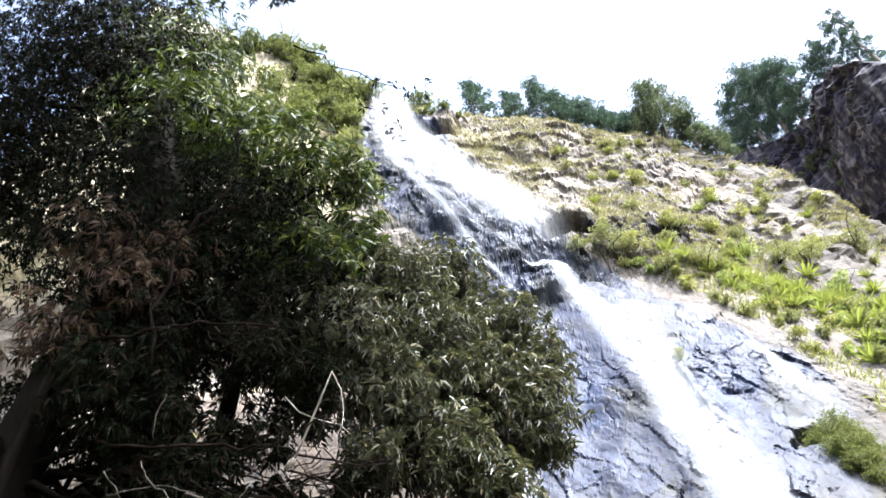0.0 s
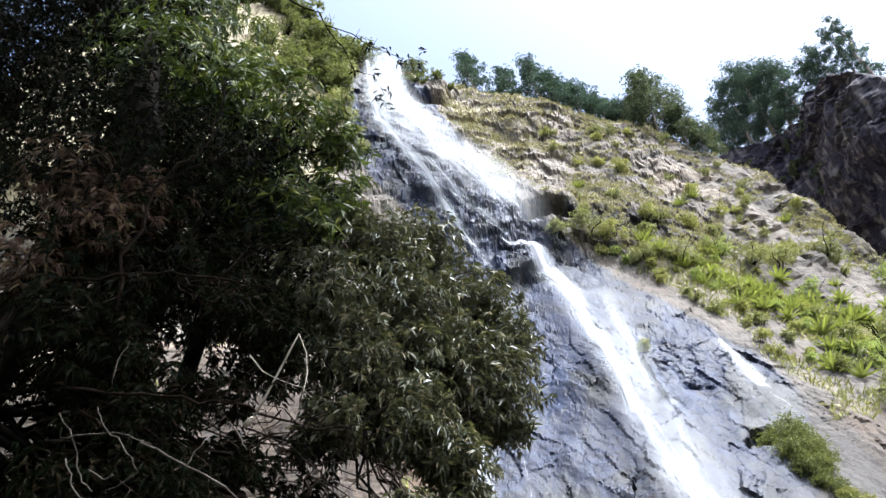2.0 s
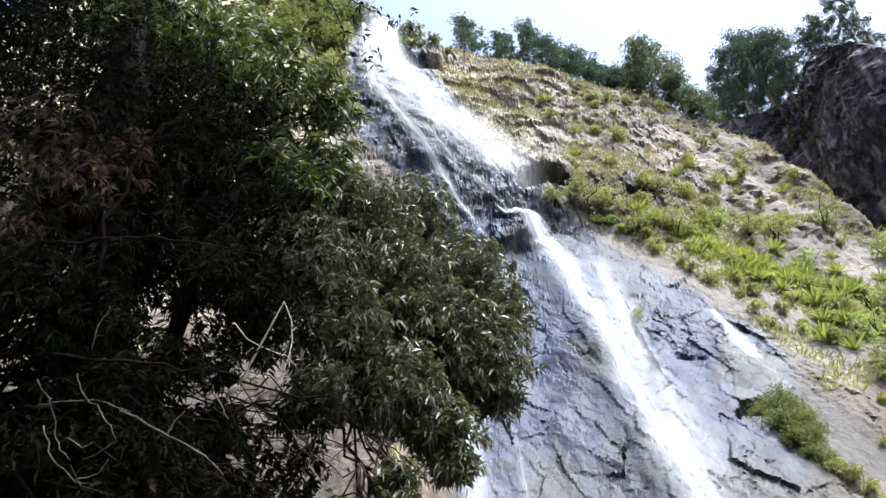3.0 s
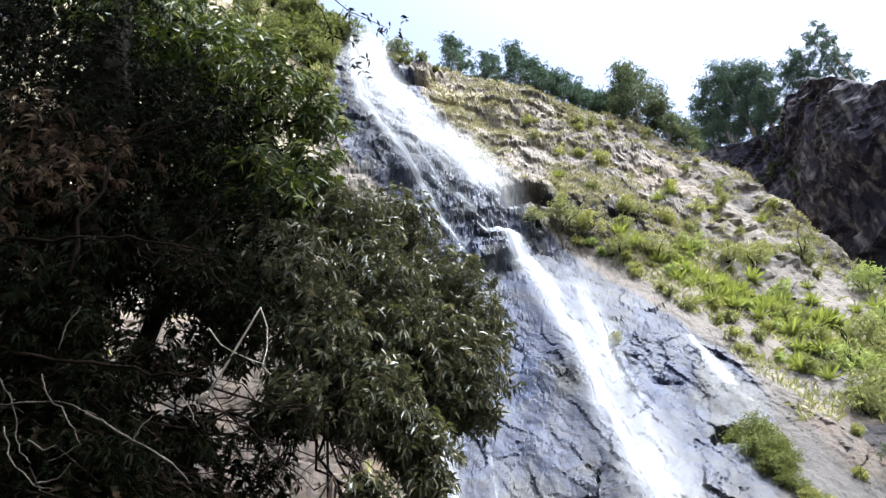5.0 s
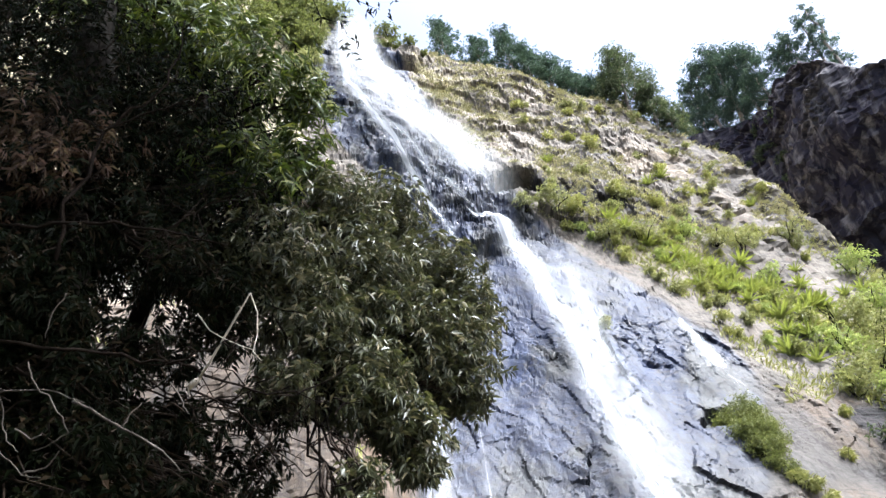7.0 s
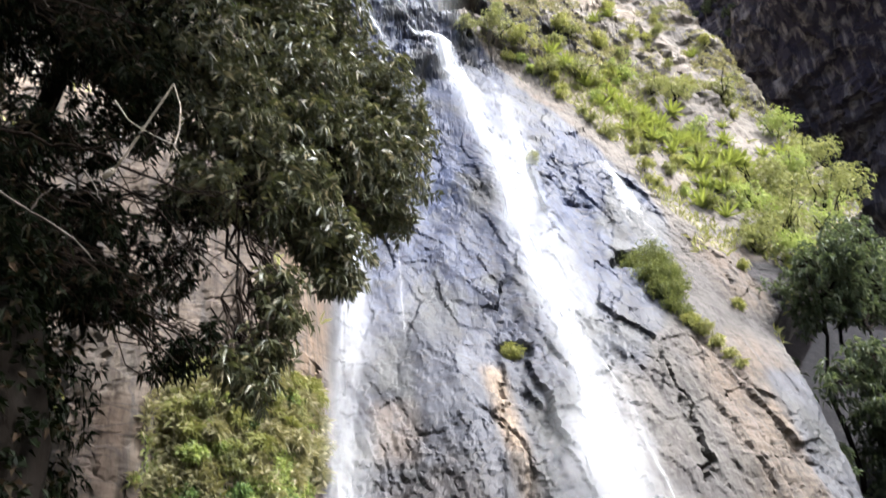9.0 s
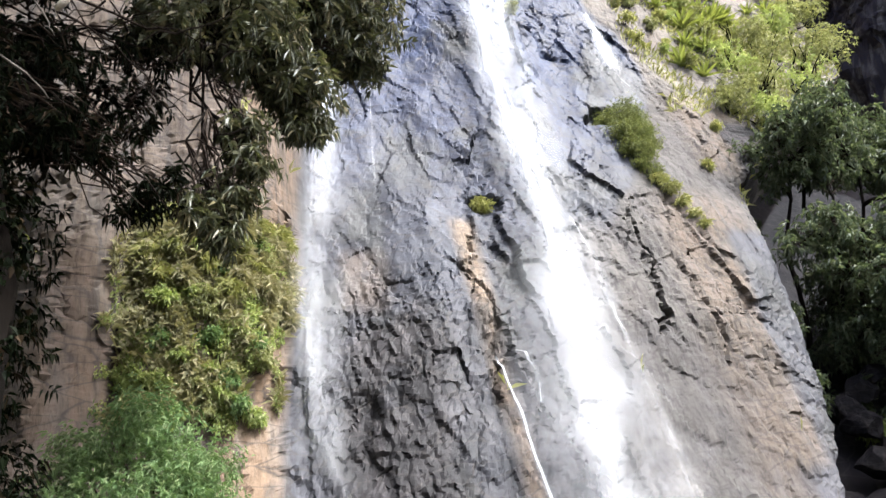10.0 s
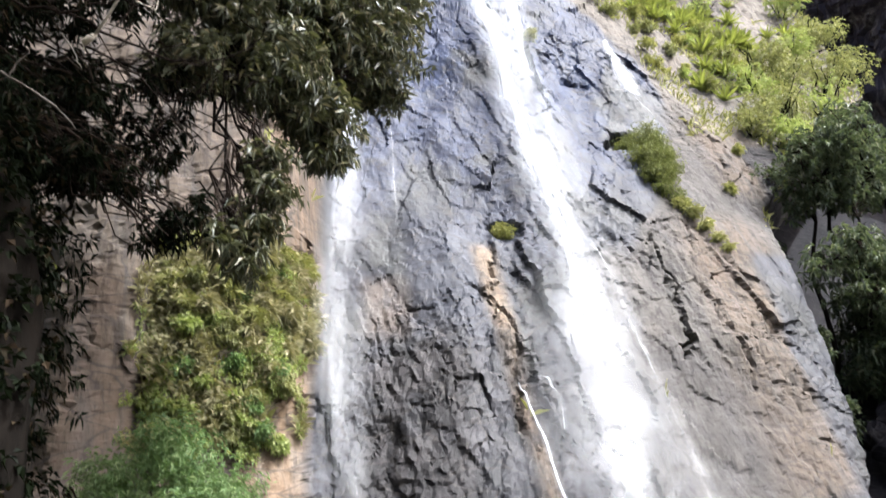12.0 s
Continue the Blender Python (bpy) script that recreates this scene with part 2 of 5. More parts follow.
LEAF_MOSS = leaf_material("moss_leaf", (0.055, 0.07, 0.024), (0.14, 0.155, 0.058), (0.22, 0.23, 0.1), 0.6)
LEAF_GULLY = leaf_material("gully_leaf", (0.03, 0.046, 0.03), (0.088, 0.11, 0.066), (0.17, 0.18, 0.12), 0.5)
LEAF_VINE = leaf_material("vine_leaf", (0.13, 0.17, 0.06), (0.28, 0.33, 0.13), (0.45, 0.44, 0.23), 0.55, 0.45)
GRASS = leaf_material("dry_grass", (0.17, 0.18, 0.06), (0.31, 0.315, 0.125), (0.43, 0.4, 0.21), 0.6)
STRAW = leaf_material("straw_grass", (0.17, 0.165, 0.095), (0.34, 0.315, 0.185), (0.47, 0.43, 0.29), 0.65)
AGAVE = leaf_material("agave_leaf", (0.11, 0.14, 0.03), (0.22, 0.25, 0.07), (0.33, 0.33, 0.14), 0.45, 0.3)
WATER_MAIN = water_material("falling_water", 0.8, 7.0, 0.5, 0.5, (0.7, 0.72, 0.76), 2.3)
WATER_THIN = water_material("thin_water", 0.36, 5.0, 0.5, 0.4)
WATER_VEIL = water_material("veil_water", 0.14, 8.0, 0.5, 0.42)
HEAD_MIST = water_material("head_mist", 0.5, 3.0, 0.5, 0.22)
WATER_FILM = water_material("water_film", -0.12, 14.0, 0.3)
SPRAY = water_material("water_spray", 0.3, 1.6, 0.5, 0.3)


# ---- shape helpers
def hashed(i, j, seed):
    h = (i.astype(np.int64) * 374761393 + j.astype(np.int64) * 668265263 + seed * 974711) & 0x7FFFFFFF
    h = ((h ^ (h >> 13)) * 1274126177) & 0x7FFFFFFF
    return ((h ^ (h >> 16)) & 0xFFFF) / 65535.0


def smooth_noise(x, z, seed):
    i, j = np.floor(x), np.floor(z)
    u, v = x - i, z - j
    u, v = u * u * (3 - 2 * u), v * v * (3 - 2 * v)
    a, b = hashed(i, j, seed), hashed(i + 1, j, seed)
    c, d = hashed(i, j + 1, seed), hashed(i + 1, j + 1, seed)
    return (a + (b - a) * u) * (1 - v) + (c + (d - c) * u) * v - 0.5


def rough_noise(x, z, seed, octaves=4, gain=0.5):
    total, size = 0.0, 1.0
    for k in range(octaves):
        total = total + size * smooth_noise(x * 2 ** k + 17.3 * k, z * 2 ** k - 9.1 * k, seed + k)
        size *= gain
    return total


def blocks(x, z, seed):
    """Cells: a chance for each cell, and how far its border is."""
    i, j = np.floor(x), np.floor(z)
    best, second = np.full(x.shape, 9.0), np.full(x.shape, 9.0)
    chance = np.zeros(x.shape)
    for di in (-1, 0, 1):
        for dj in (-1, 0, 1):
            ci, cj = i + di, j + dj
            px, pz = ci + hashed(ci, cj, seed), cj + hashed(ci, cj, seed + 7)
            dist = np.hypot(x - px, z - pz)
            nearer = dist < best
            second = np.where(nearer, best, np.minimum(second, dist))
            chance = np.where(nearer, hashed(ci, cj, seed + 13), chance)
            best = np.minimum(best, dist)
    return chance, second - best


def facets(x, z, seed):
    """Cells as tilted flat faces: the tilt's height, a chance for each cell, and how far its border is."""
    i, j = np.floor(x), np.floor(z)
    best, second = np.full(x.shape, 9.0), np.full(x.shape, 9.0)
    chance, tilt = np.zeros(x.shape), np.zeros(x.shape)
    for di in (-1, 0, 1):
        for dj in (-1, 0, 1):
            ci, cj = i + di, j + dj
            dx, dz = x - ci - hashed(ci, cj, seed), z - cj - hashed(ci, cj, seed + 7)
            dist = np.hypot(dx, dz)
            nearer = dist < best
            second = np.where(nearer, best, np.minimum(second, dist))
            chance = np.where(nearer, hashed(ci, cj, seed + 13), chance)
            tilt = np.where(nearer, (hashed(ci, cj, seed + 17) - 0.5) * dx + (hashed(ci, cj, seed + 19) - 0.5) * dz, tilt)
            best = np.minimum(best, dist)
    return tilt, chance - 0.5, second - best


def sstep(a, b, x):
    t = np.clip((x - a) / (b - a), 0, 1)
    return t * t * (3 - 2 * t)


def within(x, z, x0, x1, z0, z1, soft=0.25):
    return sstep(x0 - soft, x0 + soft, x) * sstep(x1 + soft, x1 - soft, x) * sstep(z0 - soft, z0 + soft, z) * sstep(z1 + soft, z1 - soft, z)


def along(x, z, x0, z0, x1, z1, width):
    """1 on the line from one place to another, 0 a width off it."""
    dx, dz = x1 - x0, z1 - z0
    s = np.clip(((x - x0) * dx + (z - z0) * dz) / (dx * dx + dz * dz), 0, 1)
    return sstep(width, 0, np.hypot(x - x0 - s * dx, z - z0 - s * dz))


RIDGE_Z = [-5, 0.6, 2.8, 4, 7, 12, 17, 22, 31, 38, 43, 50, 54, 56.5, 58, 61, 66, 70, 74, 90]
RIDGE_X = [12.4, 12.8, 13.5, 13.9, 14.3, 15, 20, 27, 27, 24.5, 22, 15.4, 7, 0, -3, -8, -10.5, -13, -17, -28]


def base_y(x, z):
    """How far back the cliff stands: a slab, a steeper head wall, a buttress and a spur."""
    y = 17.5 + 0.6 * np.minimum(z, 28) + 0.28 * np.maximum(z - 28, 0)
    y = y + 0.25 * np.maximum(x - 5, 0) + 0.3 * np.minimum(x - 4, 0) * sstep(26, 45, z)
    front = 18.3 + 0.2 * z + 0.25 * (x + 2)
    y = y + (np.minimum(y, front) - y) * sstep(-0.9, -2.0, x) * sstep(26, 15, z)
    over = np.maximum(x - np.interp(z, RIDGE_Z, RIDGE_X) - 0.5 * rough_noise(x * 0.4, z * 0.4, 3), 0)
    return y + np.minimum(1.8 * over, 14) + 0.4 * over


def zones(x, z):
    """Wet rock, earth and grass, tan rock, black rock with darkened and shaded areas: 0 to 1 each."""
    wob = 0.9 * rough_noise(x * 0.45, z * 0.3, 21)
    left = np.interp(z, [0, 26, 35, 41, 46, 58], [-1.3, -1.3, -2.5, -6, -8, -9])
    right = np.interp(z, [0, 6, 10, 14, 18, 21, 25, 28.5, 31, 35, 40, 58], [8.3, 8.3, 9, 12, 13, 12, 10.4, 9, 7.4, 5, 2, -2.5])
    wet = sstep(-0.4, 0.5, x - left + wob * 0.4) * sstep(-0.5, 0.7, right - x + wob)
    wet = np.maximum(wet, 0.3 * within(x, z, 8, 13, -2, 13, 0.8))
    wet = np.maximum(wet, within(x, z, 12.8, 19, -1, 9.5, 0.5) * 0.95)
    wet = np.maximum(wet, 0.9 * within(x, z, 10.6, 13.5, -1, 1.7, 0.4))
    earth = sstep(0.0, 1.8, x - right + wob) * sstep(15.5, 17.5, z + 0.3 * (x - 12)) * (0.42 + 0.9 * rough_noise(x * 0.3, z * 0.4, 31))
    earth = np.maximum(earth, sstep(3.0, 0.0, np.interp(z, RIDGE_Z, RIDGE_X) - x) * sstep(28, 34, z))
    earth = np.maximum(earth, within(x, z, 9, 17, 24, 33, 2.0) * 0.75 * sstep(0.3, 1.5, x - right + wob))
    earth = np.maximum(earth, sstep(-7.0, -8.4, x) * sstep(30, 40, z))
    earth = np.maximum(earth, within(x, z, -4.6, -1.9, 2.8, 7.2, 0.4) * 0.8)
    earth = earth * (1 - 0.5 * sstep(32, 36, z) * sstep(52, 44, z) * (x > 0)) * (1 - 0.8 * within(x, z, 13, 18.5, 38.2, 42.5, 0.6)) * (1 - within(x, z, 3.9, 7.0, 34.8, 37.6, 0.5))
    tan = np.maximum(np.maximum(within(x, z, 10.6, 14, -2, 11, 0.9) * 0.6, within(x, z, 12.2, 13.4, 4.8, 8.4, 0.5)), 0.7 * within(x, z, 13.6, 17, 12.5, 17, 0.6))
    tan = np.maximum(tan, 1.0 * within(x, z, 13.4, 18.2, 38.6, 42.6, 0.6) * sstep(-0.35, 0.05, rough_noise(x * 0.5, z * 0.9, 24)))
    tan = np.maximum(tan, sstep(-1.1, -1.6, x) * sstep(24, 18, z) * (1 - 0.5 * sstep(-2.4, -3.0, x)))
    tan = np.maximum(tan, 0.8 * within(x, z, -2.6, -1.2, -1, 8.5, 0.3))
    tan = np.maximum(tan, within(x, z, -0.6, 1.0, 41, 44, 0.4))
    tan = np.maximum(tan, 0.6 * within(x, z, -0.3, 1.5, 5.6, 8.2, 0.6))
    wet = wet * (1 - 0.6 * within(x, z, 6.6, 12, -2, 9.5, 0.9)) * (1 - 0.4 * within(x, z, -0.3, 1.5, 5.6, 8.2, 0.6))
    strip = within(x, z, 3.0 + 0.12 * (10 - z), 3.9 + 0.08 * (10 - z), -2, 9.2, 0.35)
    tan, wet = np.maximum(tan, strip * 0.75), wet * (1 - 0.75 * strip)
    black = within(x, z, -0.2, 2.9, -2, 5.6, 0.9) * (0.8 + 0.9 * rough_noise(x * 0.7, z * 0.5, 25)) + 0.7 * within(x, z, 0.2, 2.2, 5.5, 8, 0.8) * sstep(-0.1, 0.2, rough_noise(x * 0.8, z * 0.8, 27))
    black = np.maximum(black, 0.3 * within(x, z, 8.0, 14.5, -2, 12.5, 1.0))
    black = np.maximum(black, 0.75 * along(x, z, 6.5, 36.2, 15.0, 33.4, 1.9) * (0.7 + 0.8 * rough_noise(x * 0.5, z * 0.6, 28)))
    # shade on the scree below the ridge, painted as black
    black = np.maximum(black, 0.62 * along(x, z, 20.0, 40.5, 27.0, 30.5, 2.2) * (0.8 + 0.6 * rough_noise(x * 0.6, z * 0.6, 29)))
    black = np.maximum(black, 0.6 * along(x, z, -2.0, 44.5, -0.4, 47.5, 1.0))
    # the next two areas are only mixed darker
    black = np.maximum(black, 0.35 * within(x, z, -1, 8, -3, 6, 1.5))
    black = np.maximum(black, 0.35 * within(x, z, 11.5, 18, 10, 18, 1.5))
    # gully shade on the spur's flank, painted as black
    black = np.maximum(black, 0.9 * within(x, z, 15.4, 24, -2, 16, 0.6))
    black = np.maximum(black, 0.25 * sstep(-0.9, -1.6, x) * sstep(20, 12, z))
    return wet, np.clip(earth, 0, 1), tan, np.clip(black, 0, 1)


def cliff_y(x, z):
    """The cliff with its blocks, ledges and cracks."""
    x, z = np.asarray(x, float), np.asarray(z, float)
    wet, earth, tan, black = zones(x, z)
    y = base_y(x, z)
    upper = sstep(27, 33, z)
    spur = sstep(7.8, 9.0, x) * sstep(19, 16, z)
    rugged = within(x, z, -0.5, 3.2, -2, 6.8, 0.9)
    side = sstep(-1.0, -1.6, x) * sstep(26, 18, z)
    y = y + 1.1 * rough_noise(x * 0.16, z * 0.13, 5) + (0.14 + 0.14 * upper) * rough_noise(x * 0.55, z * 0.6, 9, 5)
    patchy = sstep(0.0, 0.25, rough_noise(x * 0.35 + 0.12 * z, z * 0.2, 39))
    rough = 0.42 + 0.4 * patchy + 0.08 * rugged + 0.32 * upper - 0.12 * spur + 0.1 * side - 0.35 * within(x, z, -7.5, -4.7, -2, 9, 0.3)
    rough = rough * (1 - 0.5 * rugged)
    # fractures lean along the fall of the slab: broad faces, long splinters, small chips
    p, q = x + 0.3 * z + 0.16 * rough_noise(x, z, 41), z - 0.2 * x + 0.16 * rough_noise(x, z, 43)
    tilt, chance, border = facets(p * 0.42, q * 0.26, 51)
    y = y + rough * (0.75 * tilt + 0.16 * chance)
    tilt, chance, border = facets(p * 1.15, q * 0.5, 62)
    y = y + rough * (0.42 * tilt + 0.13 * chance) + 0.07 * patchy * sstep(0.06, 0.0, border)
    tilt, chance, border = facets(p * 2.5 + q * 0.3, q * 1.3, 71)
    y = y + rough * (0.2 * tilt + 0.06 * chance)
    tilt, chance, border = facets(p * 4.6, q * 3.0 + p * 0.5, 73)
    y = y + rough * (0.1 * tilt + 0.035 * chance)
    # upright columns and drip-worn ribs low on the slab
    tilt, chance, border = facets(p * 3.8, z * 1.1, 83)
    y = y + rugged * (0.16 * tilt + 0.07 * chance + 0.04 * sstep(0.12, 0.0, border))
    tilt, chance, border = facets(x * 2.4 + 0.1 * rough_noise(x, z, 87), z * 2.8, 85)
    y = y + rugged * (0.12 * tilt + 0.05 * chance)
    y = y - 0.12 * earth * (0.5 + rough_noise(x * 0.9, z * 1.2, 81, 4))
    # broken beds of the head wall
    bench = (z / 2.4 + 0.2 * x / 3 + 1.1 * rough_noise(x * 0.3, z * 0.2, 49)) % 1.0
    broken = upper * sstep(-1.5, 1.0, x) * sstep(-0.2, 0.3, rough_noise(x * 0.45, z * 0.4, 53))
    y = y + 0.24 * (bench - 0.5) * broken
    tilt, chance, border = facets(x * 0.9 + 0.1 * z + 0.15 * rough_noise(x, z, 55), z * 0.5 + 0.2 * rough_noise(x, z, 56), 93)
    y = y + broken * (0.26 * chance + 0.3 * tilt + 0.14 * sstep(0.06, 0.0, border))
    tilt, chance, border = facets(x * 0.55, z * 1.3 + 0.2 * x, 95)
    y = y + upper * (0.2 * tilt + 0.14 * chance)
    # small squared courses on the dry spur
    row = np.floor((z + 0.16 * x + 0.12 * rough_noise(x, z, 63)) / 0.42)
    cell = np.floor((x + 0.42 * z) / 0.8 + 0.5 * hashed(row, row * 0, 67) + 0.15 * rough_noise(x * 2, z * 2, 69))
    coursed = within(x, z, 9.6, 14.0, -1, 7.5, 0.8) + 0.5 * within(x, z, 8.5, 12, 5, 11, 1.0)
    y = y + 0.07 * np.clip(coursed, 0, 1) * (hashed(cell, row, 65) - 0.5)
    row = np.floor((z + 0.22 * x + 0.2 * rough_noise(x * 0.6, z, 64)) / 0.19)
    cell = np.floor((x + 0.3 * z) / 0.45 + hashed(row, row * 0, 68))
    y = y + 0.035 * np.clip(coursed, 0, 1) * (hashed(cell, row, 66) - 0.5)
    # undercut ledges, caves and long cracks
    plain_x, plain_z = x, z
    x, z = x + 0.7 * rough_noise(x * 1.1, z * 1.1, 45), z + 0.5 * rough_noise(x * 1.1, z * 1.1, 47)
    y = y + 0.45 * within(x, z, 3.6 + 0.2 * (10 - z), 4.8, 9.6, 10.15, 0.2) + 0.8 * within(x, z, 9.5, 10.6, 14.4, 15.6, 0.2)
    y = y + 0.3 * within(x, z, 8.0, 9.2, 18.4, 18.6, 0.15) + 2.4 * within(x, z, 4.2, 6.8, 35.2, 37.2, 0.3)
    y = y + 0.9 * within(x, z, 9.5, 11.2, 48.3, 48.9, 0.25) + 0.9 * within(x, z, 4.0, 5.5, 50.0, 50.8, 0.25)
    y = y + 0.4 * along(x, z, 9.2, 9.2, 9.35, 5.6, 0.1) + 0.12 * along(x, z, 10.3, 7.8, 11.1, 4.6, 0.1)
    y = y + 0.18 * along(x, z, 3.4, 9.9, 4.0, 3.5, 0.2) + 0.4 * within(x, z, -1.75, -1.5, 8.1, 8.5, 0.06)
    y = y - 0.9 * within(x, z, 1.5, 4.6, 29.5, 31.5, 0.5) - 0.6 * within(x, z, -2.5, 0.2, 38, 40.5, 0.5)
    y = y + 0.4 * within(x, z, 0.3, 0.9, 1.6, 3.4, 0.4)
    y = y - 1.1 * within(x, z, -2.9, 0.2, 53.2, 55.6, 0.5) + 0.8 * within(x, z, -2.6, 0.0, 52.2, 53.0, 0.3) - 0.8 * within(x, z, -4.9, -4.1, 54, 57, 0.4)
    y = y + 0.6 * within(x, z, 1.2, 2.6, 46.5, 47.1, 0.25) + 0.7 * within(x, z, -0.6, 0.6, 44.2, 46.0, 0.25) + 0.6 * within(x, z, 11.5, 14.5, 35.0, 35.7, 0.3)
    x, z = plain_x, plain_z
    # the rounded pillar of the buttress
    y = y - 1.3 * np.sqrt(np.clip(1 - ((x + 5.9) / 1.05) ** 2, 0, 1)) * sstep(9.5, 8.3, z + 0.5 * smooth_noise(x * 2, z, 5))
    return y


SURFACE = cliff_y(*np.meshgrid(np.arange(-20, 30, 0.2), np.arange(-2, 76, 0.2)))


def surface(x, z):
    """How far back the cliff stands at one place, to the nearest fifth of a metre."""
    row, column = np.clip(round((z + 2) / 0.2), 0, SURFACE.shape[0] - 1), np.clip(round((x + 20) / 0.2), 0, SURFACE.shape[1] - 1)
    return float(SURFACE[row, column])


def mesh_of(name, verts, faces, material, smooth=False):
    data = bpy.data.meshes.new(name)
    verts = np.asarray(verts, np.float32)
    if isinstance(faces, np.ndarray):
        count, corners = faces.shape
        data.vertices.add(len(verts))
        data.vertices.foreach_set("co", verts.ravel())
        data.loops.add(count * corners)
        data.loops.foreach_set("vertex_index", faces.astype(np.int32).ravel())
        data.polygons.add(count)
        data.polygons.foreach_set("loop_start", np.arange(count, dtype=np.int32) * corners)
    else:
        data.from_pydata([tuple(v) for v in verts.tolist()], [], [tuple(f) for f in faces])
    data.materials.append(material)
    data.polygons.foreach_set("use_smooth", [smooth] * len(data.polygons))
    data.update(calc_edges=True)
    return data


def part_of(parent, name, data, label=""):
    ob = new(name, data)
    ob.parent = parent
    return tagged(ob, label) if label else ob


def grid_faces(rows, columns):
    k = np.arange((rows - 1) * (columns - 1))
    a = (k // (columns - 1)) * columns + k % (columns - 1)
    return np.stack([a, a + 1, a + columns + 1, a + columns], 1)


def unit(v):
    return v / np.maximum(np.linalg.norm(v, axis=-1, keepdims=True), 1e-9)


def leaf_arrays(rng, at, way, length, width, bend=0.25):
    """Verts and faces of many folded, bent leaves: five corners and three faces each."""
    n = len(at)
    way = unit(way)
    side = unit(np.cross(way, np.array([0, 0, 1.0]) + rng.normal(0, 0.45, (n, 3))))
    up = np.cross(side, way)
    length, width = np.broadcast_to(length, n)[:, None], np.broadcast_to(width, n)[:, None]
    drop = -np.array([0, 0, 1.0]) * length * bend
    middle = at + way * length * 0.45 + up * length * 0.06
    verts = np.stack([at, middle + side * width * 0.5 + up * width * 0.12, middle - side * width * 0.5 + up * width * 0.12,
                      at + way * length + drop], 1).reshape(-1, 3)
    k = np.arange(n) * 4
    faces = np.concatenate([np.stack([k, k + 1, k + 3], 1), np.stack([k, k + 3, k + 2], 1)])
    return verts, faces


def leaves(name, rng, at, way, length, width, material, bend=0.25):
    verts, faces = leaf_arrays(rng, at, way, length, width, bend)
    return mesh_of(name, verts, faces, material)


def rosettes(rng, at, axis, count):
    """Places and ways of the leaves of many rosettes."""
    n = len(at)
    axis = unit(axis)
    one = unit(np.cross(axis, rng.normal(0, 1, (n, 3))))
    two = np.cross(axis, one)
    turn = rng.uniform(0, 2 * np.pi, (n, count, 1))
    lift = rng.uniform(-0.25, 0.75, (n, count, 1))
    way = one[:, None] * np.cos(turn) + two[:, None] * np.sin(turn) + axis[:, None] * lift
    start = at[:, None] + axis[:, None] * rng.uniform(-0.12, 0.04, (n, count, 1))
    return start.reshape(-1, 3), way.reshape(-1, 3)


def tube(points, radii, sides=8, wobble=0.0, rng=None):
    """A tapered limb through some points."""
    points = np.asarray(points, float)
    verts = []
    for k, p in enumerate(points):
        d = unit(points[min(k + 1, len(points) - 1)] - points[max(k - 1, 0)])
        a = unit(np.cross(d, np.array([0.31, 0.17, 0.93])))
        b = np.cross(d, a)
        for s in range(sides):
            ang = 2 * np.pi * s / sides
            r = radii[k] * (1 + (wobble * rng.normal() if rng is not None else 0))
            verts.append(p + r * (a * np.cos(ang) + b * np.sin(ang)))
    faces = [[k * sides + s, k * sides + (s + 1) % sides, (k + 1) * sides + (s + 1) % sides, (k + 1) * sides + s]
             for k in range(len(points) - 1) for s in range(sides)]
    faces.append(list(range(sides))[::-1])
    faces.append([(len(points) - 1) * sides + s for s in range(sides)])
    return verts, faces


def bent(a, b, rng, steps=7, sag=0.0, jitter=0.06):
    """A crooked line from one place to another."""
    a, b = np.asarray(a, float), np.asarray(b, float)
    s = np.linspace(0, 1, steps)[:, None]
    line = a + (b - a) * s
    line = line + rng.normal(0, jitter, line.shape) * np.linalg.norm(b - a) * np.sin(np.pi * s)
    line[:, 2] += sag * np.sin(np.pi * s[:, 0])
    return line


def joined(tubes):
    verts, faces = [], []
    for v, f in tubes:
        faces += [[i + len(verts) for i in face] for face in f]
        verts += list(v)
    return verts, faces


# ---- the ground and the cliff
def build_ground():
    rng = np.random.default_rng(2)
    xs = np.concatenate([np.linspace(-1500, -40, 12), np.linspace(-36, 40, 60), np.linspace(45, 1500, 12)])
    ys = np.concatenate([np.linspace(-1500, -40, 12), np.linspace(-36, 40, 60), np.linspace(45, 1500, 12)])
    gx, gy = np.meshgrid(xs, ys)
    near = np.exp(-(gx ** 2 + gy ** 2) / 900)
    gz = near * 0.5 * rough_noise(gx * 0.3, gy * 0.3, 91) - 0.25 * near
    ob = new("ground", mesh_of("ground", np.stack([gx, gy, gz], -1).reshape(-1, 3), grid_faces(len(ys), len(xs)), STONY, True))
    return tagged(ob, "dark stony ground at the foot of the falls", "ground", kind="structure")


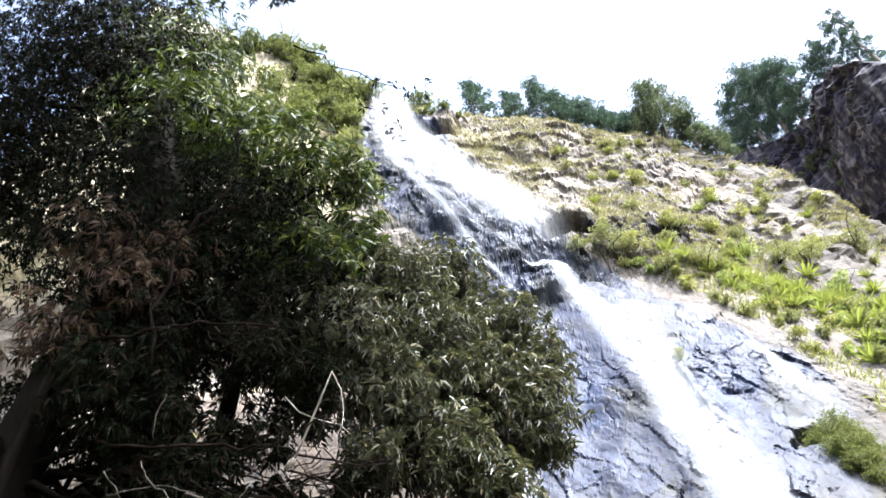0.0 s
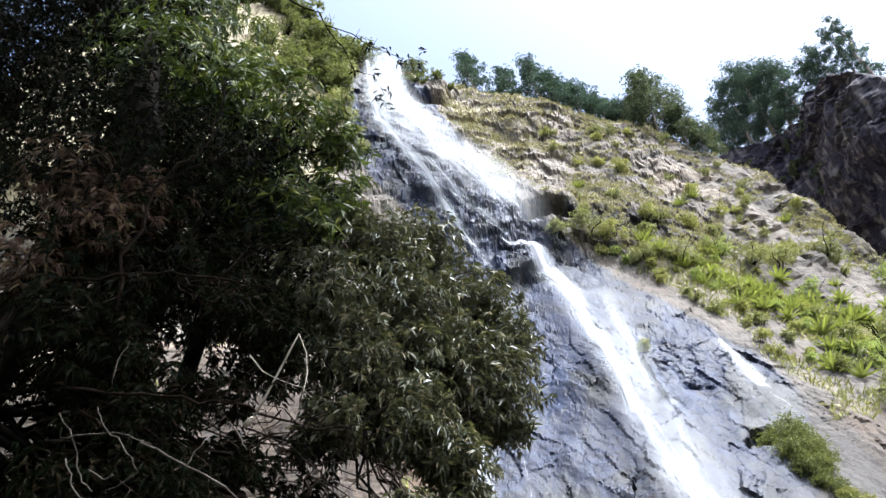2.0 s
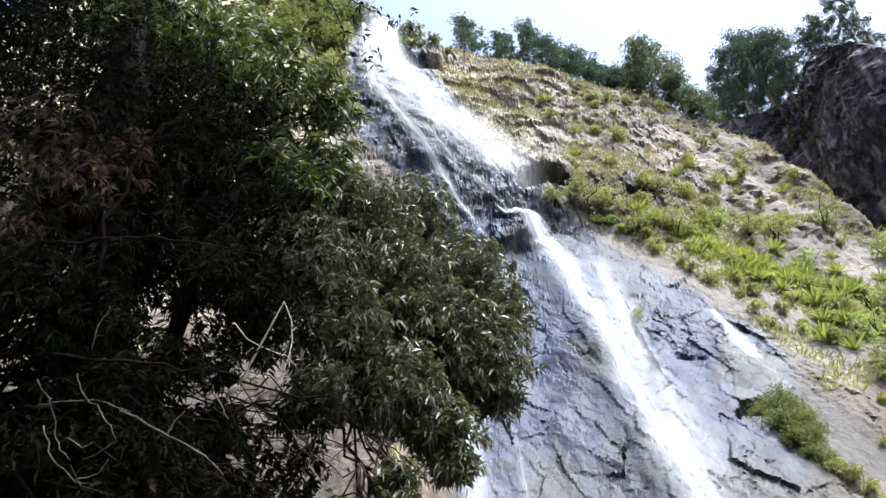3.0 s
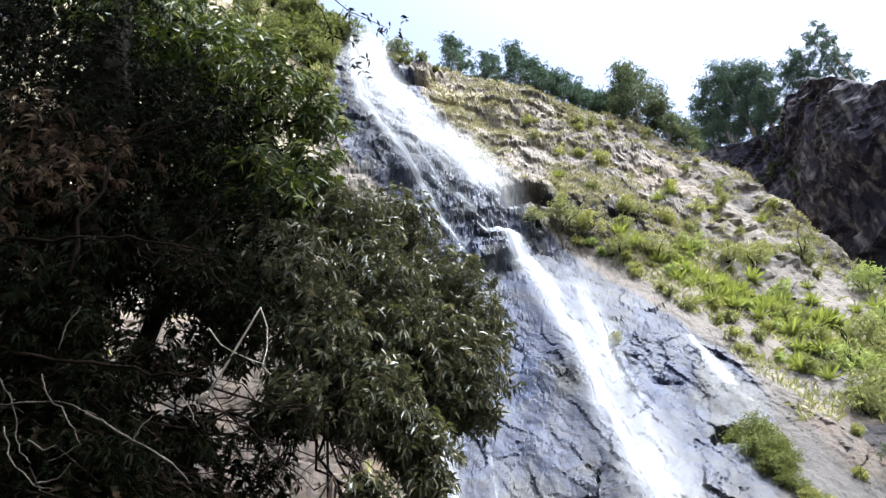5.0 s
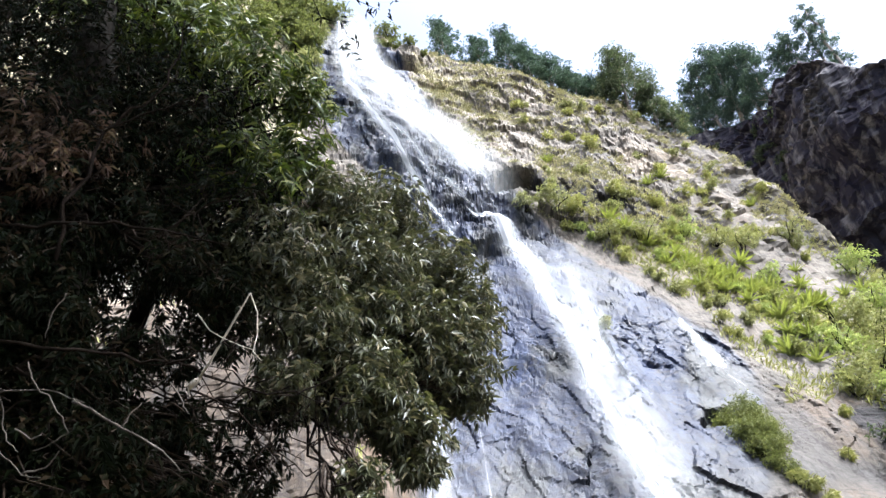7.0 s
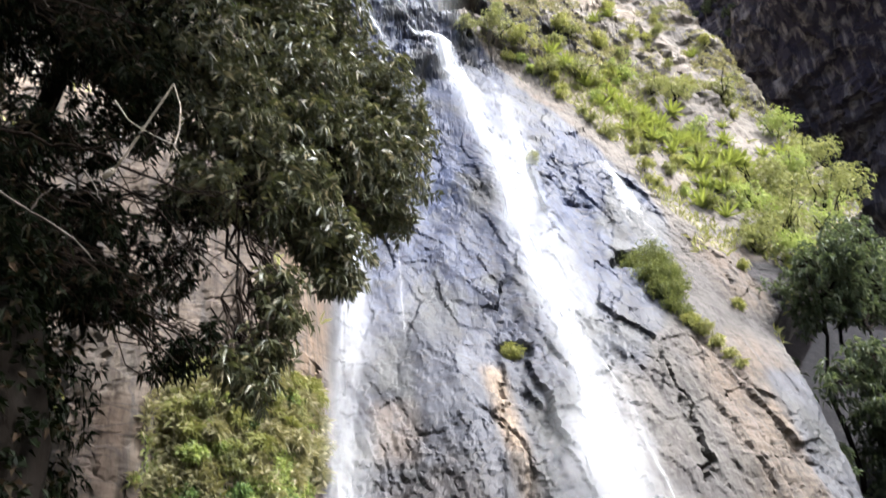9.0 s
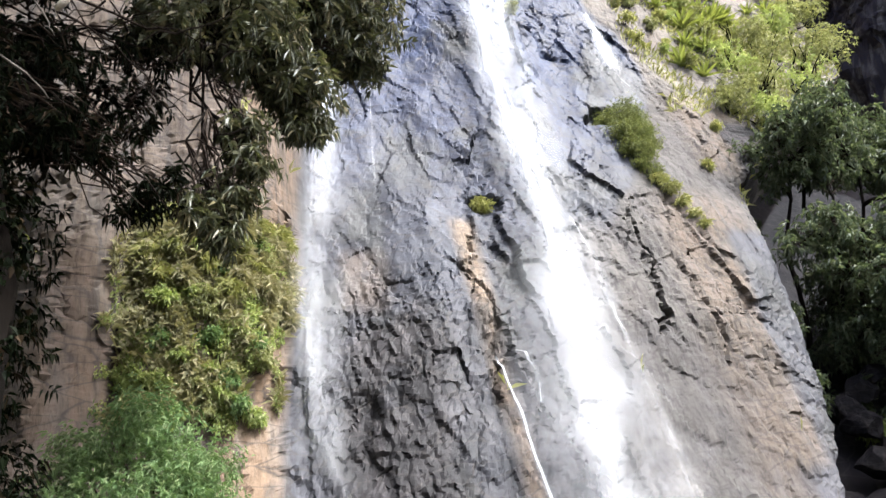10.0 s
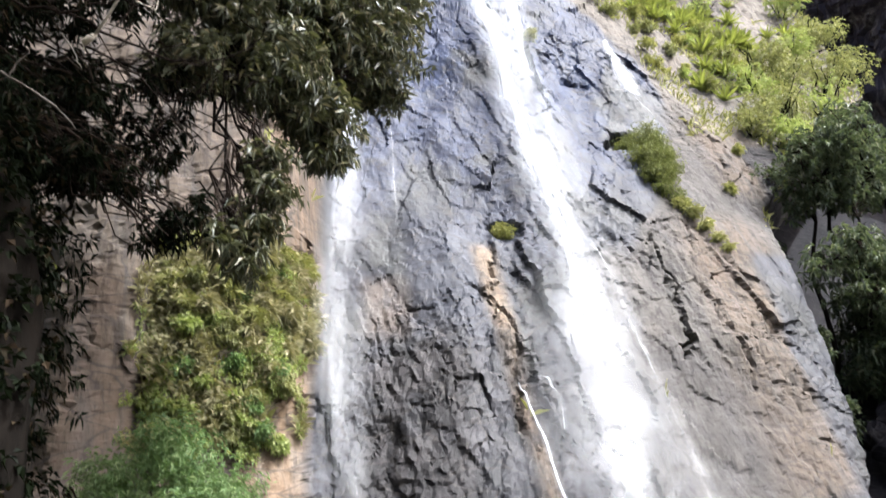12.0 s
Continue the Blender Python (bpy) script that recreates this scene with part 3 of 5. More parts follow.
def build_cliff():
    xs = np.concatenate([np.arange(-30, -7.2, 0.38), np.arange(-7, -1.3, 0.1), np.arange(-1.2, 4.2, 0.065), np.arange(4.25, 16.4, 0.09), np.arange(16.6, 30, 0.3), np.arange(30.5, 62, 0.9)])
    zs = np.concatenate([np.arange(-2, 10, 0.08), np.arange(10, 22, 0.1), np.arange(22.1, 60, 0.24), np.arange(60.4, 90, 0.6)])
    gx, gz = np.meshgrid(xs, zs)
    rng = np.random.default_rng(3)
    gx[:, 1:-1] += rng.uniform(-0.42, 0.42, gx[:, 1:-1].shape) * np.minimum(np.diff(xs)[1:], np.diff(xs)[:-1])
    gz[1:-1] += rng.uniform(-0.42, 0.42, gz[1:-1].shape) * np.minimum(np.diff(zs)[1:], np.diff(zs)[:-1])[:, None]
    gy = cliff_y(gx, gz)
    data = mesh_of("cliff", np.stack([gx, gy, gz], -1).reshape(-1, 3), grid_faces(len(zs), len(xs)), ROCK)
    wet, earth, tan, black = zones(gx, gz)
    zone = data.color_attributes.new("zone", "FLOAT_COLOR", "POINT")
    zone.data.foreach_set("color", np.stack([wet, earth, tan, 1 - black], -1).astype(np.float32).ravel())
    return tagged(new("cliff", data), "tall stepped rock cliff, wet grey slab and dry tan ledges", "cliff", kind="structure")


def gully_point(gu, gz):
    """The face of the gully's far wall, by the share of its length and the height."""
    a, b = np.array([33.0, 73.0]), np.array([51.0, 33.0])
    s = gu * 43.9
    top = gully_top(gu)
    out = 1.5 * rough_noise(s * 0.09, gz * 0.08, 11) + 1.2 * rough_noise(s * 0.3, gz * 0.22, 13)
    p, q = s + 0.5 * gz + 0.5 * rough_noise(s * 0.4, gz * 0.4, 15), gz - 0.35 * s
    tilt, chance, border = facets(p * 0.16, q * 0.2, 17)
    out = out + 2.0 * tilt + 0.8 * chance
    tilt, chance, border = facets(p * 0.42, q * 0.6, 19)
    out = out + 1.3 * tilt + 0.7 * chance
    tilt, chance, border = facets(p * 1.0, q * 1.2, 21)
    out = out + 0.6 * tilt + 0.3 * chance
    shoulder = np.interp(gu, [0, 0.2, 0.42, 0.6, 1], [10, 14, 14, 5, 3])
    out = out - 0.28 * np.maximum(gz - (top - shoulder), 0) + 3.0 * sstep(44, 56, gz) * sstep(0.2, 0.45, gu)
    out = out + 0.25 * np.minimum(gz - 50, top - shoulder - 50) - 6.0 * np.maximum(gz - top, 0)
    normal = np.array([-0.91, -0.41])
    return a[0] + (b[0] - a[0]) * gu + normal[0] * out, a[1] + (b[1] - a[1]) * gu + normal[1] * out


def gully_top(gu):
    return np.interp(gu, [-0.2, 0.05, 0.15, 0.26, 0.37, 0.44, 0.5, 0.55, 0.6, 0.65, 0.7, 0.8, 1.3], [74, 74, 71.5, 69.8, 69, 67.5, 64, 60, 57.5, 56.6, 55.8, 54, 52]) + 1.2 * rough_noise(gu * 20, gu * 0, 7)


def build_gully_wall():
    """The dark overhanging rock across the gully, and the far side of its top."""
    us, zs = np.linspace(-0.15, 1.3, 240), np.concatenate([np.arange(-2, 36, 1.2), np.arange(36, 82, 0.22)])
    gu, gz = np.meshgrid(us, zs)
    x, y = gully_point(gu, gz)
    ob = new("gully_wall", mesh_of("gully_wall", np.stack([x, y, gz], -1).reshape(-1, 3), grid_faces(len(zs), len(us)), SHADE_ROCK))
    return tagged(ob, "overhanging rock wall, its shade put into a dark purple colour", "cliff", kind="structure")


def bank_z(x, y):
    return np.maximum(0.85 * (y - 22.6 - 0.25 * np.maximum(18 - x, 0)), -0.8) + 0.5 * rough_noise(x * 0.5, y * 0.5, 37)


def build_gully_bank():
    """The steep earth bank on which the gully's trees stand."""
    xs, ys = np.arange(13.5, 40, 0.5), np.arange(20, 46, 0.5)
    gx, gy = np.meshgrid(xs, ys)
    ob = new("gully_bank", mesh_of("gully_bank", np.stack([gx, gy, bank_z(gx, gy)], -1).reshape(-1, 3), grid_faces(len(ys), len(xs)), BOULDER_SHADE_TONE, True))
    return tagged(ob, "steep earth bank in the gully, darkened in colour for shade", "hillside", kind="structure")


def build_gorge_side():
    """Unseen plain slopes, added behind and beside the camera to close out skylight."""
    turns, reach = np.radians(np.linspace(152, 335, 60)), np.linspace(0, 1, 24)
    gt, gr = np.meshgrid(turns, reach)
    r = 15 + 45 * gr + 2.5 * rough_noise(gt * 4, gr * 5, 33)
    z = -0.6 + 42 * gr ** 0.8 + 2.0 * rough_noise(gt * 6, gr * 6, 35)
    z = z * (0.45 + 0.55 * sstep(345, 250, np.degrees(gt)))
    verts = np.stack([r * np.cos(gt), r * np.sin(gt), z], -1).reshape(-1, 3)
    ob = new("unseen_gorge_side", mesh_of("unseen_gorge_side", verts, grid_faces(len(reach), len(turns)), HILL, True))
    return tagged(ob, "unseen earth slope added to close the gorge and block skylight", "hillside", kind="structure")


build_ground()
build_gorge_side()
build_cliff()
build_gully_wall()
build_gully_bank()


# ---- water
def sheet(points, lift, across=12, seed=1, steps=70, fade=(0.05, 0.05)):
    """A sheet of water over the cliff along (x, z, half width)."""
    points = np.asarray(points, float)
    t = np.linspace(0, 1, len(points))
    s = np.linspace(0, 1, steps)
    x, z, w = (np.interp(s, t, points[:, k]) for k in range(3))
    u = np.linspace(-1, 1, across)
    wave = 0.3 * rough_noise(s * 14, s * 0, seed)[:, None]
    gx = x[:, None] + w[:, None] * (u[None] * (1 + 0.5 * wave) + 0.35 * wave)
    gz = np.repeat(z[:, None], across, 1)
    near = cliff_y(gx, gz)
    pad = np.pad(near, ((4, 4), (0, 0)), mode="edge")
    front = np.min([pad[k:k + steps] for k in range(9)], axis=0)
    gy = front - lift - 0.2 * w[:, None] * (1 - u[None] ** 2) - 0.1 * rough_noise(gx * 1.5, gz * 0.5, seed + 3)
    verts = np.stack([gx, gy, gz], -1)
    length = np.concatenate([[0], np.cumsum(np.linalg.norm(np.diff(verts[:, across // 2], axis=0), axis=1))])
    uu, vv = np.meshgrid((u + 1) / 2, length + seed * 13.7)
    ends = np.repeat((sstep(0, fade[0], s) * sstep(1, 1 - fade[1], s))[:, None], across, 1)
    return verts.reshape(-1, 3), grid_faces(steps, across), uu.ravel(), vv.ravel(), ends.ravel()


def water_part(parent, name, material, points, lift, label="", **options):
    verts, faces, u, v, ends = sheet(points, lift, **options)
    data = mesh_of(name, verts, faces, material, True)
    loops = np.zeros(len(data.loops), int)
    data.loops.foreach_get("vertex_index", loops)
    for layer, values in (("UVMap", np.stack([u, v], 1)), ("ends", np.stack([ends, ends], 1))):
        uv = data.uv_layers.new(name=layer)
        uv.data.foreach_set("uv", values[loops].astype(np.float32).ravel())
    return part_of(parent, name, data, label)


def build_main_fall():
    fall = tagged(new("waterfall"), "tall white waterfall sliding down the wet grey slab", "waterfall")
    fall.location = (5.0, surface(5.0, 0.3), 0.3)
    bpy.context.view_layer.update()
    made = []
    made.append(water_part(fall, "head_stream", WATER_MAIN, [(-6.0, 57.6, 0.45), (-5.6, 52, 0.75), (-4.9, 46.5, 1.0), (-3.4, 42.5, 1.05), (-2.0, 39.3, 0.85), (-0.9, 36, 0.6), (0.1, 33, 0.45), (0.9, 30.4, 0.35), (1.7, 27, 0.3)], 0.7, seed=1, steps=90, fade=(0.03, 0.3)))
    made.append(water_part(fall, "head_stream", WATER_THIN, [(-3.5, 57, 0.45), (-3.3, 52, 0.55), (-2.9, 47, 0.8), (-1.4, 43, 1.2), (0.3, 40, 1.3), (1.9, 37.3, 1.2), (3.2, 34.8, 0.8)], 0.8, seed=2, steps=80, fade=(0.05, 0.2)))
    made.append(water_part(fall, "head_stream", WATER_THIN, [(-2.9, 42.5, 0.5), (-1.2, 39.4, 0.7), (0.2, 36.6, 0.7), (1.4, 34.6, 0.55), (2.6, 33.0, 0.5)], 0.7, seed=3, fade=(0.2, 0.1)))
    made.append(water_part(fall, "head_veil", WATER_THIN, [(-4.7, 56.8, 1.4), (-4.2, 50, 2.3), (-3.0, 46, 2.9), (-1.2, 42.2, 3.1), (0.6, 39, 2.9), (2.1, 36.2, 2.5), (3.2, 34, 1.9)], 1.1, seed=14, steps=80, fade=(0.05, 0.25)))
    made.append(water_part(fall, "head_veil", SPRAY, [(-4.8, 57, 1.7), (-4.4, 52, 2.2), (-3.2, 47, 2.9), (-1.0, 42.5, 3.0), (1.2, 38.8, 2.8), (3.0, 35.4, 2.4), (4.4, 32.4, 1.6)], 1.5, seed=17, steps=80, fade=(0.1, 0.4)))
    made.append(water_part(fall, "head_veil", HEAD_MIST, [(-4.8, 56.5, 1.3), (-4.3, 51, 1.9), (-3.2, 46.6, 2.4), (-1.2, 42.4, 2.7), (0.9, 39, 2.7), (2.6, 36, 2.5), (3.7, 33.8, 2.0), (4.5, 31.4, 1.4)], 1.8, seed=19, steps=80, fade=(0.08, 0.25)))
    made.append(water_part(fall, "main_stream", WATER_MAIN, [(2.0, 33.6, 0.2), (2.9, 32.2, 0.45), (3.8, 30.8, 0.9), (4.3, 28.4, 1.2), (4.7, 25.4, 1.2), (5.0, 22.5, 1.1), (5.2, 20.0, 1.05), (5.4, 16.0, 1.05), (5.6, 13, 1.1), (5.8, 10.2, 1.2), (5.7, 7.2, 1.3), (5.6, 5.0, 1.3), (5.5, 2.5, 1.3), (5.5, 0.0, 1.3)], 0.35, seed=5, steps=130, across=16, fade=(0.03, 0.55)))
    made.append(water_part(fall, "water_veil", SPRAY, [(5.6, 27, 1.2), (6.1, 22, 1.2), (6.0, 17, 1.1), (6.1, 12, 1.2), (6.1, 8, 1.2), (5.9, 4, 1.5), (5.6, 0.5, 1.8)], 0.8, seed=6, steps=60, fade=(0.2, 0.05)))
    made.append(water_part(fall, "side_jet", WATER_MAIN, [(3.9, 4.6, 0.04), (3.97, 4.2, 0.07), (4.15, 3.0, 0.09), (4.35, 1.6, 0.11), (4.6, 0.2, 0.15)], 0.25, seed=7, steps=30, across=6))
    made.append(water_part(fall, "side_jet", WATER_THIN, [(4.35, 4.7, 0.1), (4.6, 4.65, 0.14), (4.7, 4.2, 0.14), (4.75, 3.2, 0.16)], 0.5, seed=8, steps=24, across=6))
    made.append(water_part(fall, "thin_stream", WATER_VEIL, [(6.9, 9.4, 0.15), (7.25, 7.7, 0.24), (7.45, 5.4, 0.28), (7.72, 3.2, 0.32), (7.9, 0.2, 0.42)], 0.2, seed=9, steps=50, across=6))
    made.append(water_part(fall, "mist", SPRAY, [(5.7, 9, 1.3), (5.7, 6.5, 1.7), (5.75, 4, 2.2), (5.8, 1.8, 2.7), (5.9, -0.4, 3.0)], 1.2, seed=10, steps=50, fade=(0.4, 0.02)))
    back_to = Matrix.Translation(-fall.location)
    for ob in made:
        ob.matrix_parent_inverse = back_to
    return fall


def build_small_fall(label, streams):
    fall = tagged(new("waterfall"), label, "waterfall")
    for seed, (material, points, lift) in enumerate(streams):
        water_part(fall, "stream", material, points, lift, seed=30 + seed, steps=60, across=10)
    return fall


build_main_fall()
build_small_fall("narrow white side fall spilling over a rock lip", [
    (WATER_MAIN, [(10.5, 20.9, 0.3), (10.6, 19.8, 0.5), (10.75, 18.6, 0.75), (10.95, 17.2, 0.9)], 0.8),
    (WATER_VEIL, [(10.9, 20.2, 0.3), (11.1, 18.8, 0.6), (11.4, 17.2, 0.8)], 0.35),
    (WATER_FILM, [(11.2, 19.2, 0.5), (11.6, 17.6, 0.7), (12.4, 15.4, 0.7), (12.7, 13.0, 0.6)], 0.05)])
build_small_fall("thin veil of water beside the buttress", [
    (WATER_VEIL, [(-0.75, 20, 0.3), (-0.8, 15, 0.5), (-0.9, 12.5, 0.6), (-0.78, 9.8, 0.45), (-0.75, 7.0, 0.4), (-0.8, 4.5, 0.3), (-0.75, 2.8, 0.25)], 0.3),
    (WATER_VEIL, [(-0.35, 16, 0.12), (-0.3, 12.5, 0.16), (-0.35, 10.2, 0.2), (-0.5, 8.0, 0.25), (-0.8, 5.5, 0.2), (-0.6, 3.0, 0.12), (-0.1, 1.8, 0.1), (0.5, 0.6, 0.12)], 0.4),
    (SPRAY, [(-0.6, 18, 0.6), (-0.6, 14, 0.9), (-0.6, 10, 0.95), (-0.6, 7, 0.85), (-0.5, 4.0, 0.7), (-0.3, 1.5, 0.5)], 0.5),
    (WATER_VEIL, [(0.95, 14.5, 0.07), (1.0, 11, 0.1), (1.08, 7.6, 0.08)], 0.2)])


# ---- plants
def bushy(rng, centre, size, count, length, width, material, name, flat=1.0, tuft=5):
    """A clump of leaves in an uneven, hollow crown."""
    lobes = rng.normal(0, 1, (7, 3))
    lobes = unit(lobes) * np.array([0.62, 0.62, 0.5 * flat]) * size * rng.uniform(0.5, 1.0, (7, 1))
    lobes[:, 2] = lobes[:, 2] * 0.9 + 0.15 * size
    pick = rng.integers(0, 7, count // tuft)
    way = unit(rng.normal(0, 1, (count // tuft, 3)) + np.array([0, 0, 0.3]))
    at = lobes[pick] + way * size * 0.5 * rng.uniform(0.45, 1.0, (count // tuft, 1)) * np.array([1, 1, flat])
    start, ways = rosettes(rng, at + np.asarray(centre), way + np.array([0, 0, 0.35]), tuft)
    n = len(start)
    return leaves(name, rng, start, ways, length * rng.uniform(0.6, 1.2, n), width * rng.uniform(0.7, 1.2, n), material)


def crown_points(rng, blobs, density, inner=0.35):
    """Twig ends in the clumps of a crown, thickest at the outside."""
    at, way = [], []
    for x, y, z, r in blobs:
        n = int(density * r * r)
        d = unit(rng.normal(0, 1, (n, 3)))
        rr = r * (inner + (1 - inner) * rng.uniform(0, 1, (n, 1)) ** 0.6) * (1 + 0.25 * np.clip(rng.normal(0, 1, (n, 1)), -2, 1.2))
        at.append(np.array([x, y, z]) + d * rr * np.array([1, 1, 0.85]))
        way.append(d + np.array([0, 0, 0.25]))
    return np.concatenate(at), np.concatenate(way)


CLUMPS_BROAD = [(-0.0, 14.5, 10.4, 1.1), (0.5, 14.8, 11.7, 0.8), (-0.1, 14.5, 12.7, 1.0), (-1.1, 14.3, 14.3, 1.0), (-0.9, 14.0, 10.7, 1.3),
                (-1.7, 13.5, 11.9, 1.3), (-0.8, 13.5, 8.3, 0.7), (0.2, 14.5, 9.6, 0.6), (-1.8, 13.0, 9.3, 1.0), (-2.1, 13.0, 13.5, 1.0),
                (-2.5, 12.5, 10.1, 1.1), (-3.1, 12.0, 11.3, 1.2), (-2.8, 12.0, 8.6, 0.6)]
CLUMPS_LOW = [(-3.4, 12.4, 7.4, 0.65), (-4.4, 11.8, 6.6, 0.7), (-4.6, 11.6, 7.8, 0.75), (-3.9, 11.0, 7.5, 0.5), (-5.2, 11.4, 6.9, 0.8), (-3.5, 11.5, 6.3, 0.5), (-1.6, 12.5, 7.1, 0.45), (-1.5, 12.5, 6.6, 0.42), (-1.75, 12.5, 6.0, 0.45), (-1.9, 12.5, 5.4, 0.4),
              (-4.0, 11.0, 6.4, 0.45), (-3.0, 12.0, 5.7, 0.5), (-2.6, 12.0, 5.9, 0.45), (-2.2, 12.2, 5.7, 0.4), (-1.5, 13.0, 8.8, 0.8), (-3.1, 12.0, 8.2, 0.6), (-0.9, 13.5, 8.3, 0.6), (-0.7, 13.5, 7.7, 0.5)]
# crown out of view overhead, set where its shadow falls on the left trees
CLUMPS_OVER = [(-3.4, 7.2, 20.5, 1.8), (-1.4, 7.7, 21.0, 1.7), (0.6, 8.2, 22.0, 1.6), (-4.9, 6.5, 20.5, 2.0), (-2.4, 5.7, 20.0, 1.8), (-0.4, 5.9, 20.5, 1.8), (1.6, 6.7, 22.0, 1.5), (-6.4, 5.7, 21.0, 2.2), (-7.9, 6.7, 22.5, 2.2), (2.7, 5.7, 21.2, 1.8), (3.7, 4.7, 21.6, 1.8), (1.1, 4.5, 20.6, 1.7), (4.7, 6.3, 23.2, 1.6)]
CLUMPS_DARK = [(-5.5, 13.2, 14.0, 1.5), (-4.2, 13.3, 15.3, 1.2), (-6.8, 13.0, 16.5, 1.8), (-4.6, 13.2, 12.4, 1.2), (-7.6, 12.8, 13.0, 1.6), (-5.4, 13.4, 17.3, 1.4),
               (-6.2, 9.5, 8.3, 0.8), (-5.6, 9.6, 8.7, 0.7), (-6.2, 10.0, 7.2, 0.9), (-5.4, 10.1, 7.8, 0.75), (-5.7, 10.3, 6.5, 0.85), (-5.0, 10.6, 7.2, 0.7), (-6.4, 9.0, 9.2, 0.9), (-4.8, 10.8, 6.5, 0.7), (-5.7, 9.2, 9.5, 0.6), (-4.3, 10.8, 8.6, 0.5), (-3.5, 11.0, 9.1, 0.5), (-4.1, 11.4, 6.8, 0.5), (-4.2, 10.1, 10.0, 0.7), (-3.5, 10.6, 9.7, 0.6),
               (-4.5, 11.8, 8.1, 0.6), (-4.7, 9.6, 6.6, 0.7), (-5.2, 9.6, 7.6, 0.7), (-4.9, 9.5, 5.4, 0.8), (-5.9, 9.3, 6.6, 0.8), (-5.6, 9.4, 8.6, 0.7), (-4.2, 12.2, 7.0, 0.6), (-11.0, 11.0, 24.5, 3.0), (-9.2, 12.0, 25.6, 2.2), (-12.4, 10.0, 19.0, 3.0), (-5.0, 12.2, 1.5, 1.1), (-5.2, 12.2, 3.5, 1.1), (-5.4, 12.2, 5.5, 1.2), (-5.6, 12.4, 7.5, 1.2), (-6.8, 12.0, 2.5, 1.4), (-7.0, 12.0, 5.0, 1.4), (-7.2, 12.0, 7.5, 1.4), (-8.6, 11.5, 4.0, 1.5), (-8.6, 11.5, 7.0, 1.5), (-9.5, 11.0, 10.0, 1.8)]
CLUMPS_SHADE = [ (-7.6, 11.6, 7.0, 1.3), (-6.6, 10.6, 7.2, 0.9), (-5.8, 10.8, 6.0, 0.8), (-7.0, 10.4, 5.4, 1.0), (-3.8, 11.0, 9.6, 0.9), (-3.9, 11.5, 12.1, 1.4), (-5.0, 11.0, 11.1, 1.3), (-6.1, 10.5, 12.5, 1.6), (-6.6, 10.0, 10.9, 1.5),
                (-7.6, 10.0, 13.4, 1.8), (-6.9, 10.5, 15.6, 2.0), (-5.0, 11.0, 14.1, 1.6), (-4.8, 10.5, 8.7, 0.7), (-6.2, 9.5, 8.9, 0.9),
                (-9.5, 11.0, 21.5, 3.0), (-10.5, 10.0, 17.0, 2.8),
                # unseen clumps beside the camera, added to block skylight from the left
                (-7.4, 5.0, 2.0, 1.5), (-7.6, 5.5, 4.6, 1.6), (-7.6, 5.0, 7.2, 1.5), (-8.4, 6.5, 9.6, 1.6), (-7.2, 3.0, 3.4, 1.6), (-7.4, 3.0, 6.4, 1.6), (-8.4, 4.5, 10.4, 1.7)]
CLUMPS_LIGHT = [(-3.7, 12.0, 17.0, 1.3), (-2.8, 12.5, 16.6, 0.8), (-2.7, 12.3, 14.5, 0.8), (-5.3, 12.0, 18.3, 1.4), (-7.0, 11.5, 19.3, 2.0),
                (-3.2, 12.0, 13.4, 0.8), (-3.9, 11.5, 13.8, 1.0), (-7.9, 12.5, 24.1, 2.3), (-6.2, 12.8, 20.3, 1.4)]


def leafy_tree(name, label, rng, trunk, trunk_r, forks, clumps, material, bark, density, length, width, count=9):
    """A tree: trunk, limbs to its clumps, twigs, and a crown of leaf rosettes."""
    tree = tagged(new(name), label, "tree")
    data = mesh_of("trunk", *tube(trunk, trunk_r if isinstance(trunk_r, list) else np.linspace(trunk_r, trunk_r * 0.45, len(trunk)), 16, 0.05, rng), bark, True)
    part_of(tree, "trunk", data)
    twigs = []
    for x, y, z, r in clumps:
        root = min(forks, key=lambda p: (p[0] - x) ** 2 + (p[1] - y) ** 2 + 0.7 * (p[2] - z) ** 2)
        line = bent(root, (x, y, z), rng, 8, 0.2, 0.05)
        part_of(tree, "limb", mesh_of("limb", *tube(line, np.linspace(0.09, 0.025, 8) * min(1.0, r), 7, 0.06, rng), bark, True))
        for _ in range(int(10 + 10 * r)):
            tip = np.array([x, y, z]) + unit(rng.normal(0, 1, 3)) * r * rng.uniform(0.6, 1.0)
            start = line[rng.integers(4, 8)]
            twigs.append(tube(bent(start, tip, rng, 5, 0.0, 0.08), np.linspace(0.022, 0.007, 5), 4))
    tagged(part_of(tree, "twig_work", mesh_of("twig_work", *joined(twigs), TWIG)), kind="stuff")
    at, way = crown_points(rng, clumps, density)
    start, ways = rosettes(rng, at, way, count)
    n = len(start)
    ways = ways + np.array([0, 0, -0.35])
    data = leaves("crown", rng, start, ways, length * rng.uniform(0.6, 1.15, n), width * rng.uniform(0.75, 1.2, n), material, 0.3)
    tagged(part_of(tree, "crown", data), kind="stuff")
    return tree


TRUNK = [(-4.8, 10.3, -0.4), (-4.7, 10.2, 1.2), (-4.7, 10.2, 2.6), (-4.7, 10.2, 4.0), (-5.0, 10.2, 5.4), (-5.6, 10.2, 6.6), (-5.9, 10.2, 8.5), (-6.3, 10.2, 12.0), (-6.6, 10.5, 16.5)]
TRUNK_R = [1.2, 0.9, 0.8, 0.8, 0.75, 0.6, 0.42, 0.32, 0.22]
